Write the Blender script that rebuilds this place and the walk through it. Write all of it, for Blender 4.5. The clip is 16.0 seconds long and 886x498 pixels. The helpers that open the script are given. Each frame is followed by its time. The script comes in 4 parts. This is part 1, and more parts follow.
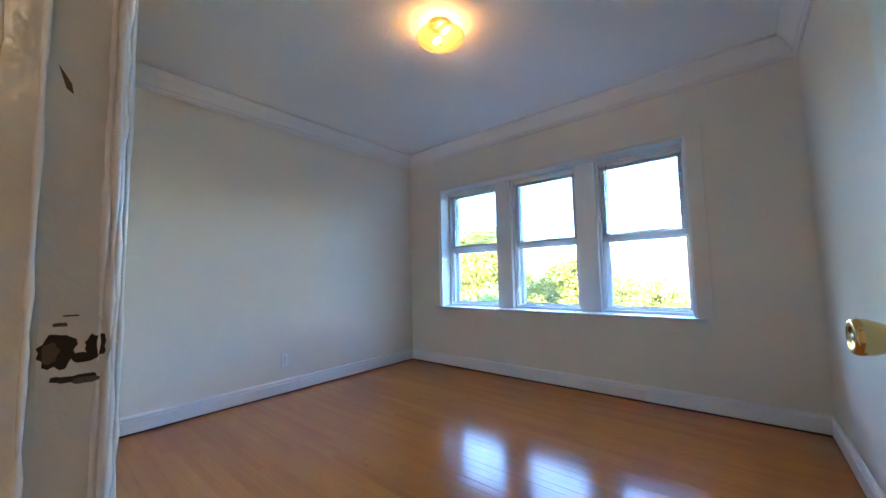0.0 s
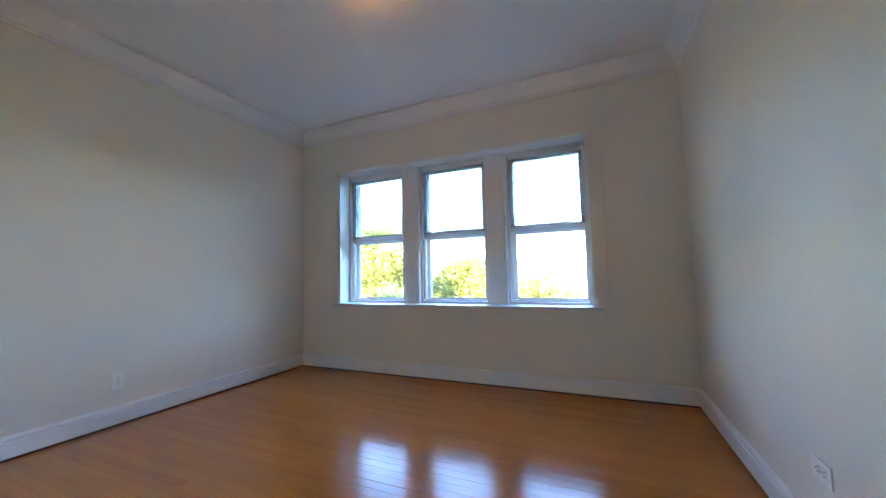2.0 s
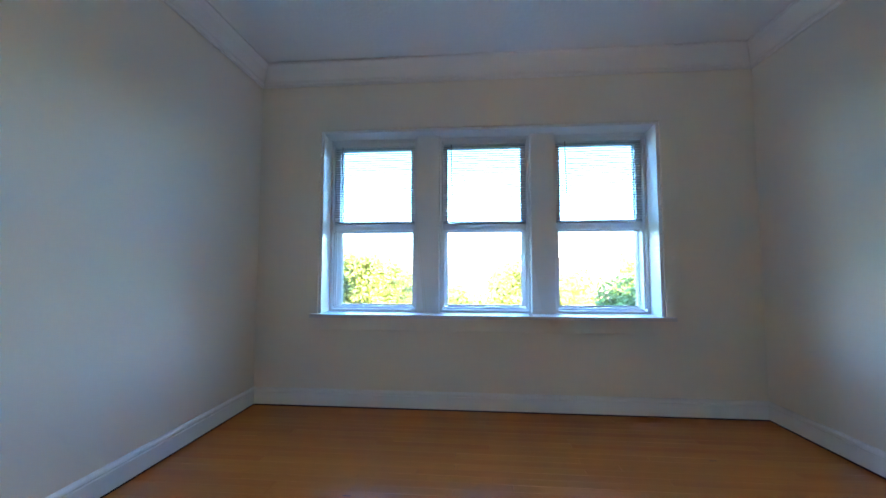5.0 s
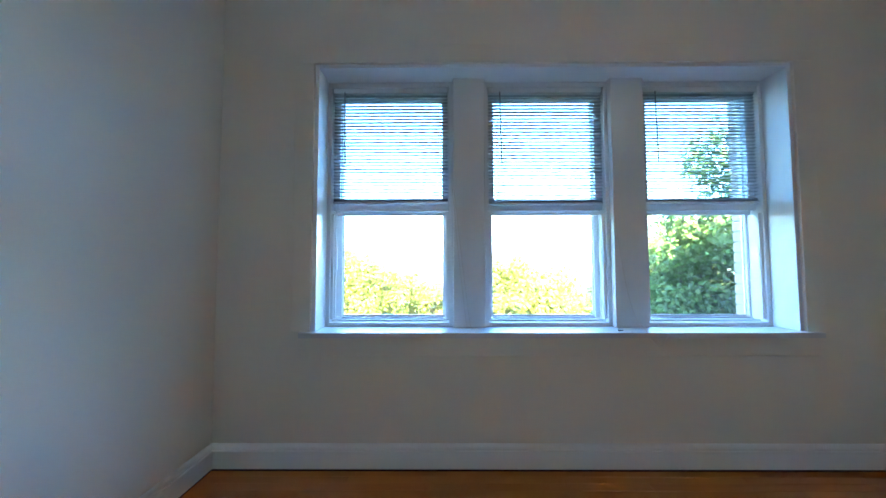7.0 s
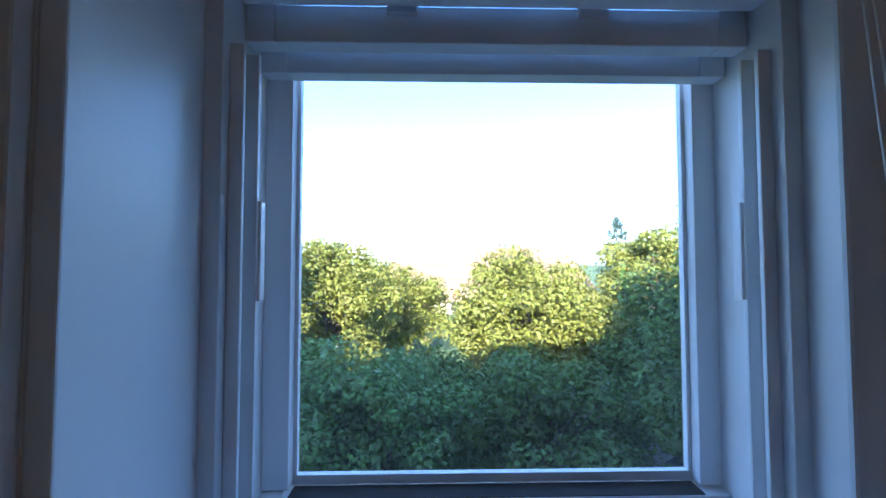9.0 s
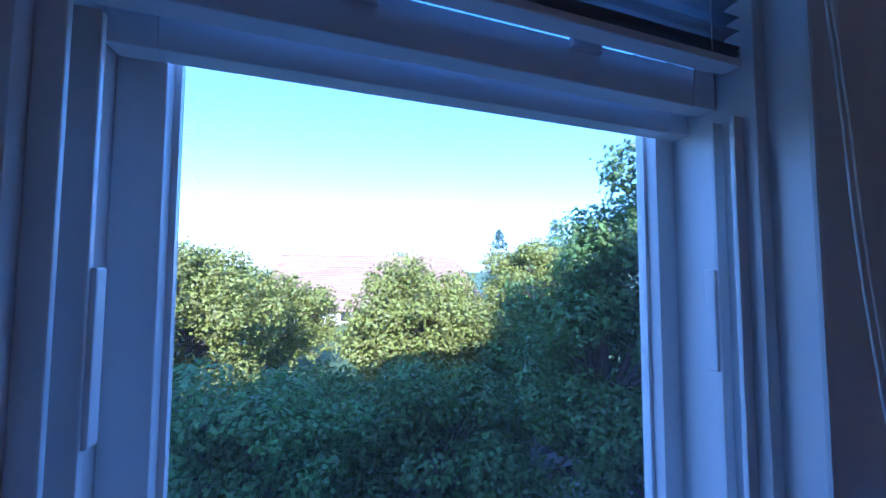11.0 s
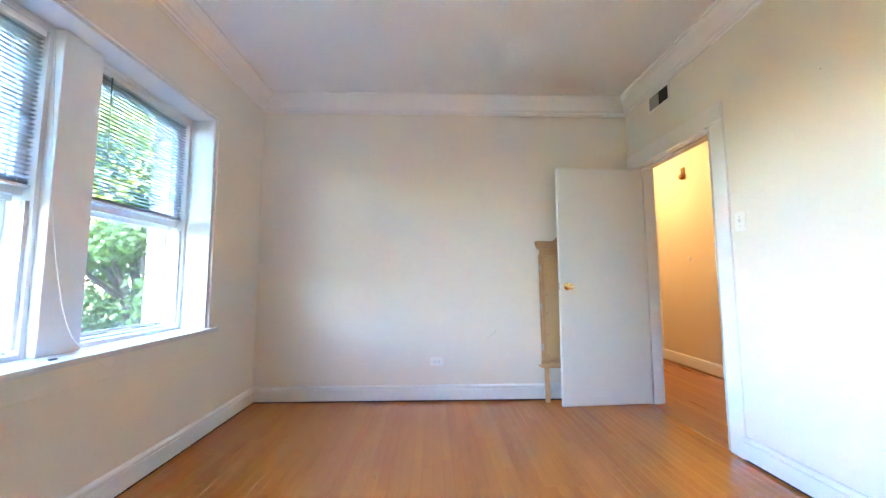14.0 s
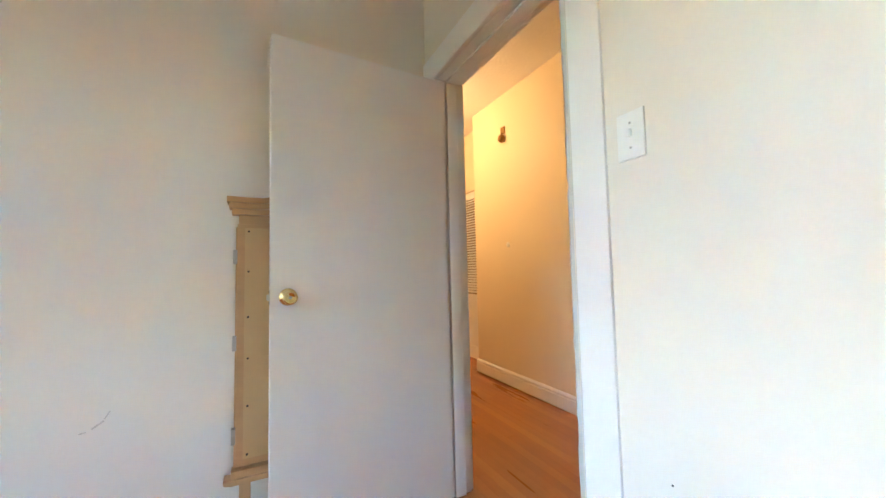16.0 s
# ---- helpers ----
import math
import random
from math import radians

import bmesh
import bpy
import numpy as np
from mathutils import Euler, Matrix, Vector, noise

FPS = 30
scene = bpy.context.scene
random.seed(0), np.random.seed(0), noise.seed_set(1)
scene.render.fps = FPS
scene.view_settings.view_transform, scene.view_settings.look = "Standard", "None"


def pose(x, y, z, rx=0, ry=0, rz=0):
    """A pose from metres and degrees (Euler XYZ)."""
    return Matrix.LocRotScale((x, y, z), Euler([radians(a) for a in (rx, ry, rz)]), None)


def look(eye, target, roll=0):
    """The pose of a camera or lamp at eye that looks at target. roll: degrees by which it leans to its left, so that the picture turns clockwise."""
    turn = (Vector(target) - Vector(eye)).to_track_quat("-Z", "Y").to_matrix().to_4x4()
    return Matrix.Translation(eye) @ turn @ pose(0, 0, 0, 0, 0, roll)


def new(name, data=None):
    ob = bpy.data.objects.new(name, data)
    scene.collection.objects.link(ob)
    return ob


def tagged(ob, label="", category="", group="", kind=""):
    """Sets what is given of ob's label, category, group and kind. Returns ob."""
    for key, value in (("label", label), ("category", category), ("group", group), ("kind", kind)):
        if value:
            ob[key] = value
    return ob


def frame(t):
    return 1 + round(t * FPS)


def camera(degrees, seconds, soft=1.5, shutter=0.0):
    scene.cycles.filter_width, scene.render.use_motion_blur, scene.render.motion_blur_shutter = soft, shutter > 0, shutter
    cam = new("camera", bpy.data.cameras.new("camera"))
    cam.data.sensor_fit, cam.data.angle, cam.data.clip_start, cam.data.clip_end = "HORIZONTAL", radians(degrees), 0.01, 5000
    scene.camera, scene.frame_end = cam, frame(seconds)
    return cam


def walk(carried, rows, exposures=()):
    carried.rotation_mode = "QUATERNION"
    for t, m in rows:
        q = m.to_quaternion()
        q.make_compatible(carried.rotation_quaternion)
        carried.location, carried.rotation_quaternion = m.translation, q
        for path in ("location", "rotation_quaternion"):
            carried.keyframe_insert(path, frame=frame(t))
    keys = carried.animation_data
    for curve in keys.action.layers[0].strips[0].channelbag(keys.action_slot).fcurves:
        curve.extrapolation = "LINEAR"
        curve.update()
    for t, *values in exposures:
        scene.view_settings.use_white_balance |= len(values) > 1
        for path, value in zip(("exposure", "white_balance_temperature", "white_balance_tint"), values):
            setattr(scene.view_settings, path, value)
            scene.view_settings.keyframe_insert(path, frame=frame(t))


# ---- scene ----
cam = camera(102.4, 16.0, shutter=0.0)
PATH = [
    (0, (3.471, -3.471, 1.098), (2.192, -1.941, 1.252), -1.2),
    (0.5, (3.442, -3.569, 1.114), (2.502, -1.811, 1.265), -1.1),
    (1, (3.417, -3.574, 1.071), (2.636, -1.739, 1.223), -1.6),
    (1.5, (3.317, -3.452, 1.075), (2.536, -1.616, 1.213), -1.6),
    (2, (3.212, -3.230, 1.024), (2.420, -1.399, 1.167), -1.3),
    (2.5, (3.035, -3.018, 1.066), (2.046, -1.284, 1.174), -2.5),
    (3, (2.799, -2.84, 1.033), (1.675, -1.189, 1.144), -1.5),
    (3.5, (2.456, -2.739, 1.007), (1.362, -1.068, 1.126), -1.1),
    (4, (2.12, -2.719, 0.979), (1.055, -1.03, 1.105), -1.1),
    (4.5, (1.949, -2.771, 1.043), (1.316, -0.878, 1.165), 0.1),
    (4.7, (1.858, -2.802, 1.072), (1.584, -0.824, 1.196), 0.2),
    (6.8, (1.34, -2.104, 1.054), (1.381, -0.107, 1.166), -0.2),
    (7, (1.248, -1.945, 1.07), (1.236, 0.052, 1.176), -0.1),
    (7.5, (1.034, -1.469, 1.117), (0.888, 0.525, 1.154), -0.7),
    (8, (0.885, -0.984, 1.129), (0.792, 1.014, 1.114), -0.5),
    (8.2, (0.858, -0.811, 1.111), (0.72, 1.184, 1.139), -0.5),
    (10.5, (0.798, 0.105, 1.161), (1.394, 2.012, 1.255), 0.6),
    (11, (0.756, -0.13, 1.195), (1.385, 1.765, 1.305), 0.2),
    (11.5, (0.737, -0.563, 1.227), (1.391, 1.324, 1.339), -0.6),
    (12, (0.678, -0.957, 1.243), (1.743, 0.734, 1.323), 0.2),
    (12.5, (0.634, -1.262, 1.163), (2.267, -0.119, 1.334), -0.9),
    (13, (0.631, -1.455, 1.111), (2.544, -0.897, 1.284), -0.5),
    (13.5, (0.614, -1.526, 1.084), (2.603, -1.4, 1.258), 0.1),
    (14, (0.646, -1.548, 1.053), (2.637, -1.609, 1.228), -0.1),
    (14.5, (0.949, -1.678, 1.055), (2.94, -1.801, 1.201), -0.4),
    (15, (1.371, -1.965, 1.097), (3.316, -2.41, 1.23), -0.8),
    (15.5, (1.786, -2.296, 1.108), (3.637, -3.044, 1.232), -1.3),
    (16, (2.159, -2.606, 1.092), (3.939, -3.51, 1.206), -1.3),
]
EXPOSURES = [  # seconds, stops, kelvin, tint
    (0.0, 5.3, 5500, 9), (1.0, 5.2, 5800, 9), (2.0, 5.15, 5900, 10), (2.5, 5.25, 5700, 8), (3.5, 5.1, 5400, 6), (4.5, 4.95, 5300, 5), (7.0, 4.95, 5300, 3), (8.0, 4.3, 5200, 3), (10.3, 1.8, 4600, 34),
    (11.0, 2.5, 4150, 28), (11.5, 3.95, 5100, 12), (12.0, 4.6, 7000, 13), (12.5, 4.8, 7600, 15), (13.0, 5.5, 7500, 15), (14.0, 6.4, 6300, 13), (15.0, 6.3, 6300, 13), (16.0, 6.1, 6900, 14)]
walk(cam, [(t, look(eye, target, roll)) for t, eye, target, roll in PATH], EXPOSURES)

# ---- world, sun, lamps ----
SUN_EL, SUN_AZ = 26.0, 190.0          # degrees; the sun stands behind the house
world = bpy.data.worlds.new("world")
scene.world = world
world.use_nodes = True
wn = world.node_tree.nodes
sky = wn.new("ShaderNodeTexSky")
sky.sky_type, sky.sun_disc = "NISHITA", False
sky.sun_elevation, sky.sun_rotation = radians(SUN_EL), radians(SUN_AZ)
sky.air_density, sky.dust_density, sky.ozone_density = 1.0, 0.8, 3.0
world.node_tree.links.new(sky.outputs[0], wn["Background"].inputs[0])
wn["Background"].inputs[1].default_value = 0.14
sun = new("sun", bpy.data.lights.new("sun", "SUN"))
sun.data.energy, sun.data.angle, sun.data.color = 4.0, radians(0.5), (1.0, 0.84, 0.60)
sd = Vector((math.sin(radians(SUN_AZ)) * math.cos(radians(SUN_EL)), math.cos(radians(SUN_AZ)) * math.cos(radians(SUN_EL)), math.sin(radians(SUN_EL))))
sun.matrix_world = look((sd * 60)[:], (0, 0, 0))


def point_lamp(name, x, y, z, watts, colour, radius):
    ob = new(name, bpy.data.lights.new(name, "POINT"))
    ob.data.energy, ob.data.color, ob.data.shadow_soft_size = watts, colour, radius
    ob.location = (x, y, z)
    return ob


point_lamp("bedroom_bulb", 2.045, -1.745, 2.675, 0.17, (1.0, 0.43, 0.11), 0.025)
point_lamp("hall_bulb", 5.30, -3.70, 2.45, 0.50, (1.0, 0.67, 0.34), 0.10)

# ---- materials ----


def mat(name, colour, rough=0.5, metal=0.0, var=0.06, scale=3.0, bump=0.0, bump_scale=60.0, coat=0.0, spec=0.5, random_by="", rand=0.0, fine=0.03, fine_scale=90.0, rough_var=0.0, warp=(1, 1, 1), emit=None, emit_strength=0.0, distance=0.004):
    m = bpy.data.materials.new(name)
    m.use_nodes = True
    nt = m.node_tree
    N, L = nt.nodes, nt.links.new
    p = N["Principled BSDF"]
    p.inputs["Roughness"].default_value = rough
    p.inputs["Metallic"].default_value = metal
    p.inputs["Coat Weight"].default_value = coat
    p.inputs["Coat Roughness"].default_value = 0.12
    p.inputs["Specular IOR Level"].default_value = spec
    co = N.new("ShaderNodeTexCoord")
    mp = N.new("ShaderNodeMapping")
    mp.inputs["Scale"].default_value = warp
    L(co.outputs["Object"], mp.inputs[0])
    big, small = N.new("ShaderNodeTexNoise"), N.new("ShaderNodeTexNoise")
    big.inputs["Scale"].default_value, small.inputs["Scale"].default_value = scale, fine_scale
    big.inputs["Detail"].default_value, small.inputs["Detail"].default_value = 5, 3
    val = N.new("ShaderNodeMath")
    val.operation = "MULTIPLY_ADD"
    L(mp.outputs[0], big.inputs["Vector"])
    L(mp.outputs[0], small.inputs["Vector"])
    L(big.outputs["Fac"], val.inputs[0])
    val.inputs[1].default_value, val.inputs[2].default_value = 2 * var, 1 - var
    val2 = N.new("ShaderNodeMath")
    val2.operation = "MULTIPLY_ADD"
    L(small.outputs["Fac"], val2.inputs[0])
    val2.inputs[1].default_value = 2 * fine
    L(val.outputs[0], val2.inputs[2])
    out = val2.outputs[0]
    hsv = N.new("ShaderNodeHueSaturation")
    hsv.inputs["Color"].default_value = (*colour, 1)
    if random_by:
        if random_by == "object":
            far, comb = N.new("ShaderNodeMath"), N.new("ShaderNodeCombineXYZ")
            far.operation = "MULTIPLY"
            far.inputs[1].default_value = 53.0
            L(N.new("ShaderNodeObjectInfo").outputs["Random"], far.inputs[0])
            for k in range(3):
                L(far.outputs[0], comb.inputs[k])
            L(comb.outputs[0], mp.inputs["Location"])
        src = N.new("ShaderNodeObjectInfo").outputs["Random"] if random_by == "object" else N.new("ShaderNodeNewGeometry").outputs["Random Per Island"]
        v3 = N.new("ShaderNodeMath")
        v3.operation = "MULTIPLY_ADD"
        L(src, v3.inputs[0])
        v3.inputs[1].default_value = 2 * rand
        L(out, v3.inputs[2])
        v4 = N.new("ShaderNodeMath")
        v4.operation = "SUBTRACT"
        L(v3.outputs[0], v4.inputs[0])
        v4.inputs[1].default_value = rand
        out = v4.outputs[0]
        h = N.new("ShaderNodeMath")
        h.operation = "MULTIPLY_ADD"
        L(src, h.inputs[0])
        h.inputs[1].default_value, h.inputs[2].default_value = 0.05 * min(1, rand * 2), 0.5 - 0.025 * min(1, rand * 2)
        L(h.outputs[0], hsv.inputs["Hue"])
    L(out, hsv.inputs["Value"])
    L(hsv.outputs[0], p.inputs["Base Color"])
    if rough_var:
        r = N.new("ShaderNodeMath")
        r.operation = "MULTIPLY_ADD"
        L(big.outputs["Fac"], r.inputs[0])
        r.inputs[1].default_value, r.inputs[2].default_value = 2 * rough_var, rough - rough_var
        L(r.outputs[0], p.inputs["Roughness"])
    if bump:
        tex = N.new("ShaderNodeTexNoise")
        tex.inputs["Scale"].default_value, tex.inputs["Detail"].default_value = bump_scale, 4
        L(mp.outputs[0], tex.inputs["Vector"])
        b = N.new("ShaderNodeBump")
        b.inputs["Strength"].default_value, b.inputs["Distance"].default_value = bump, distance
        L(tex.outputs["Fac"], b.inputs["Height"])
        L(b.outputs[0], p.inputs["Normal"])
    if emit:
        p.inputs["Emission Color"].default_value = (*emit, 1)
        p.inputs["Emission Strength"].default_value = emit_strength
    return m


def glass(name, tint=(1, 1, 1), rough=0.0):
    m = bpy.data.materials.new(name)
    m.use_nodes = True
    N, L = m.node_tree.nodes, m.node_tree.links.new
    N.remove(N["Principled BSDF"])
    t, g, mix, fr, pw, ma = (N.new("ShaderNode" + k) for k in ("BsdfTransparent", "BsdfGlossy", "MixShader", "LayerWeight", "Math", "Math"))
    t.inputs[0].default_value, g.inputs["Roughness"].default_value = (*tint, 1), rough
    pw.operation, ma.operation = "POWER", "MULTIPLY_ADD"
    pw.inputs[1].default_value, ma.inputs[1].default_value, ma.inputs[2].default_value = 5.0, 0.9, 0.04
    fr.inputs[0].default_value = 0.5
    L(fr.outputs["Facing"], pw.inputs[0])
    L(pw.outputs[0], ma.inputs[0])
    L(ma.outputs[0], mix.inputs[0])
    L(t.outputs[0], mix.inputs[1])
    L(g.outputs[0], mix.inputs[2])
    L(mix.outputs[0], N["Material Output"].inputs[0])
    return m


def leaf_mat(name, colour, rand):
    m = mat(name, colour, rough=0.55, var=0.12, scale=0.6, random_by="island", rand=rand, fine=0.0)
    N, L = m.node_tree.nodes, m.node_tree.links.new
    p = N["Principled BSDF"]
    hue = p.inputs["Base Color"].links[0].from_socket
    tr, mix = N.new("ShaderNodeBsdfTranslucent"), N.new("ShaderNodeMixShader")
    mix.inputs[0].default_value = 0.32
    L(hue, tr.inputs[0])
    L(p.outputs[0], mix.inputs[1])
    L(tr.outputs[0], mix.inputs[2])
    L(mix.outputs[0], N["Material Output"].inputs[0])
    return m


M_WALL = mat("cream_wall_paint", (0.83, 0.78, 0.69), rough=0.55, var=0.03, scale=1.2, bump=0.12, bump_scale=160, fine=0.012)
M_CEIL = mat("white_stucco_ceiling", (0.84, 0.825, 0.815), rough=0.75, var=0.03, scale=1.0, bump=0.5, bump_scale=38, distance=0.006)
M_TRIM = mat("white_gloss_trim_paint", (0.86, 0.86, 0.85), rough=0.32, var=0.03, scale=2.5, bump=0.10, bump_scale=22, fine=0.015, rough_var=0.08)
M_DOOR = mat("white_door_paint", (0.80, 0.79, 0.76), rough=0.48, var=0.03, scale=1.6, bump=0.10, bump_scale=14, fine=0.01, rough_var=0.08)
M_JAMB = mat("thick_old_white_gloss_paint", (0.66, 0.67, 0.635), rough=0.20, var=0.09, scale=9, bump=0.6, bump_scale=26, fine=0.02, distance=0.005)
# white stool paint darkened to stand in for dimmer light in the recess
M_STOOL = mat("dimmed_white_stool_paint", (0.66, 0.665, 0.67), rough=0.35, var=0.08, scale=6, bump=0.15, bump_scale=18, fine=0.04, rough_var=0.1)
M_DIRT = mat("dark_track_dirt", (0.06, 0.05, 0.04), rough=0.9, var=0.4, scale=30)
# gloss ridges whiter than the jamb: the window's highlights put into the colour
M_RIDGE = mat("highlight_gloss_paint_ridge", (0.84, 0.85, 0.83), rough=0.10, var=0.04, scale=20, bump=0.3, bump_scale=40)
M_VINYL = mat("white_window_vinyl", (0.80, 0.80, 0.80), rough=0.38, var=0.04, scale=5, fine=0.02)
M_OAK = mat("varnished_oak_strip", (0.52, 0.178, 0.030), rough=0.17, var=0.14, scale=5, bump=0.30, bump_scale=8, coat=0.20, spec=0.40, random_by="object", rand=0.055, fine=0.08, fine_scale=60, rough_var=0.07, warp=(0.22, 3.2, 1), distance=0.003)
M_OAK2 = mat("worn_oak_hall_strip", (0.40, 0.165, 0.06), rough=0.30, var=0.25, scale=3, bump=0.10, bump_scale=12, coat=0.2, random_by="island", rand=0.14, fine=0.09, fine_scale=60, rough_var=0.1, warp=(0.25, 3.0, 1), distance=0.003)
M_GAP_SHADOW = mat("dark_gap_and_shadow", (0.035, 0.018, 0.008), rough=0.9)
M_HALL = mat("hall_cream_wall_paint", (0.80, 0.70, 0.53), rough=0.55, var=0.03, scale=1.2, bump=0.12, bump_scale=160, fine=0.012)
M_OLD_BRASS = mat("tarnished_brass", (0.30, 0.17, 0.06), rough=0.28, metal=1.0, var=0.3, scale=40)
M_BRASS = mat("polished_brass", (0.78, 0.56, 0.24), rough=0.16, metal=1.0, var=0.06, scale=30)
M_STEEL = mat("dull_steel_plate", (0.50, 0.48, 0.44), rough=0.35, metal=1.0, var=0.1, scale=60)
M_BLACK = mat("worn_dark_recess", (0.02, 0.015, 0.012), rough=0.7, var=0.3, scale=60)
M_PINE = mat("honey_maple_wood", (0.50, 0.285, 0.125), rough=0.42, var=0.14, scale=6, fine=0.06, fine_scale=50, bump=0.04, bump_scale=60, warp=(1, 0.3, 3))
M_BOARD = mat("tan_hardboard_backing", (0.56, 0.36, 0.17), rough=0.6, var=0.07, scale=5, fine=0.03, fine_scale=200)
# white slats coloured grey: their backlit shade is put into the base colour
M_SLAT = mat("backlit_grey_aluminium_slat", (0.48, 0.49, 0.51), rough=0.4, var=0.04, scale=8)
M_CORD = mat("white_cord", (0.75, 0.73, 0.69), rough=0.8)
M_WAND = mat("smoky_plastic_wand", (0.20, 0.20, 0.20), rough=0.3)
M_PLATE = mat("ivory_plastic_plate", (0.86, 0.85, 0.80), rough=0.35, var=0.02)
M_SLOT = mat("dark_slot", (0.03, 0.03, 0.03), rough=0.6)
M_WIRE = mat("grey_screen_wire", (0.38, 0.39, 0.40), rough=0.6)
M_GLASS = glass("window_glass", (0.84, 0.87, 0.89))
M_MIRROR = mat("silvered_mirror", (0.90, 0.91, 0.90), rough=0.015, metal=1.0, var=0.0, fine=0.0)
M_BOWL = mat("frosted_amber_glass_bowl", (0.85, 0.66, 0.36), rough=0.3, var=0.25, scale=14, emit=(1.0, 0.46, 0.08), emit_strength=0.020)
bn, bl = M_BOWL.node_tree.nodes, M_BOWL.node_tree.links
clear, bmix = bn.new("ShaderNodeBsdfTransparent"), bn.new("ShaderNodeMixShader")
clear.inputs[0].default_value, bmix.inputs[0].default_value = (1.0, 0.74, 0.34, 1), 0.45
bl.new(bn["Principled BSDF"].outputs[0], bmix.inputs[1])
bl.new(clear.outputs[0], bmix.inputs[2])
bl.new(bmix.outputs[0], bn["Material Output"].inputs[0])
M_BULB = mat("lit_bulb", (1, 0.9, 0.7), emit=(1.0, 0.72, 0.32), emit_strength=0.6)
M_BRICK = mat("pale_sunlit_brick", (0.48, 0.40, 0.31), rough=0.85, var=0.15, scale=12, bump=0.4, bump_scale=80, random_by="object", rand=0.15)
M_MORTAR = mat("grey_mortar", (0.36, 0.34, 0.31), rough=0.95, var=0.15, scale=20)
M_FACADE = mat("brick_facade", (0.40, 0.30, 0.22), rough=0.9, var=0.2, scale=8)
M_BARK = mat("grey_bark", (0.10, 0.075, 0.055), rough=0.95, var=0.3, scale=4, bump=0.8, bump_scale=12, distance=0.03)
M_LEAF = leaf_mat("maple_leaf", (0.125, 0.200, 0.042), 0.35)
# yellower, brighter leaf for the lit trees: low sunlight put into the colour
M_LEAF2 = leaf_mat("sunlit_tone_linden_leaf", (0.215, 0.232, 0.034), 0.38)
M_LEAF3 = leaf_mat("willow_leaf", (0.150, 0.250, 0.060), 0.35)
M_NEEDLE = leaf_mat("spruce_needle", (0.045, 0.085, 0.050), 0.3)
M_GRASS = mat("lawn", (0.07, 0.11, 0.03), rough=0.95, var=0.35, scale=0.4, fine=0.2, fine_scale=12)
M_ROAD = mat("asphalt", (0.055, 0.055, 0.056), rough=0.9, var=0.2, scale=1.5, fine=0.15, fine_scale=60)
M_PAVE = mat("concrete_pavement", (0.38, 0.36, 0.33), rough=0.9, var=0.15, scale=1.0)
M_TILE = mat("red_clay_roof_tile", (0.21, 0.135, 0.085), rough=0.85, var=0.2, scale=0.5, random_by="island", rand=0.12, fine=0.1, fine_scale=6)
M_STUCCO = mat("pale_house_render", (0.55, 0.50, 0.42), rough=0.9, var=0.1, scale=0.6)
M_DARKGLASS = mat("dark_house_pane", (0.03, 0.035, 0.04), rough=0.08)
M_CAR = mat("silver_car_paint", (0.55, 0.56, 0.58), rough=0.25, metal=0.5, coat=0.6, var=0.02)
M_TYRE = mat("black_tyre", (0.025, 0.025, 0.025), rough=0.8)

# ---- mesh helpers ----


def box(bm, x0, x1, y0, y1, z0, z1, bevel=0.0):
    r = bmesh.ops.create_cube(bm, size=1.0, matrix=Matrix.LocRotScale(((x0 + x1) / 2, (y0 + y1) / 2, (z0 + z1) / 2), None, (abs(x1 - x0), abs(y1 - y0), abs(z1 - z0))))
    if bevel:
        edges = {e for v in r["verts"] for e in v.link_edges}
        bmesh.ops.bevel(bm, geom=list(edges), offset=bevel, segments=2, profile=0.6, affect="EDGES")
    return bm


def boxes(rows, bevel=0.0):
    bm = bmesh.new()
    for r in rows:
        box(bm, *r, bevel=bevel)
    return bm


def tube(bm, p, q, r0, r1=None, n=10):
    p, q = Vector(p), Vector(q)
    d = q - p
    m = Matrix.Translation((p + q) / 2) @ d.to_track_quat("Z", "Y").to_matrix().to_4x4()
    bmesh.ops.create_cone(bm, cap_ends=True, segments=n, radius1=r0, radius2=r0 if r1 is None else r1, depth=d.length, matrix=m)
    return bm


def lathe(profile, n=24, m=None):
    """A turned body from (radius, height) pairs along its own z."""
    bm = bmesh.new()
    rings = [[bm.verts.new((r * math.cos(2 * math.pi * i / n), r * math.sin(2 * math.pi * i / n), z)) for i in range(n)] for r, z in profile]
    for a, b in zip(rings, rings[1:]):
        for i in range(n):
            bm.faces.new((a[i], a[(i + 1) % n], b[(i + 1) % n], b[i]))
    bm.faces.new(list(reversed(rings[0])))
    bm.faces.new(rings[-1])
    if m is not None:
        bmesh.ops.transform(bm, matrix=m, verts=bm.verts)
    for f in bm.faces:
        f.smooth = True
    return bm


def slab(outline, x0, x1, bevel=0.0):
    """A flat board with an outline in (y, z), from x0 to x1."""
    bm = bmesh.new()
    a = [bm.verts.new((x0, y, z)) for y, z in outline]
    b = [bm.verts.new((x1, y, z)) for y, z in outline]
    bm.faces.new(a)
    bm.faces.new(list(reversed(b)))
    n = len(a)
    for i in range(n):
        bm.faces.new((a[i], b[i], b[(i + 1) % n], a[(i + 1) % n]))
    bmesh.ops.recalc_face_normals(bm, faces=bm.faces)
    if bevel:
        bmesh.ops.bevel(bm, geom=[e for e in bm.edges], offset=bevel, segments=1, affect="EDGES", clamp_overlap=True)
    return bm


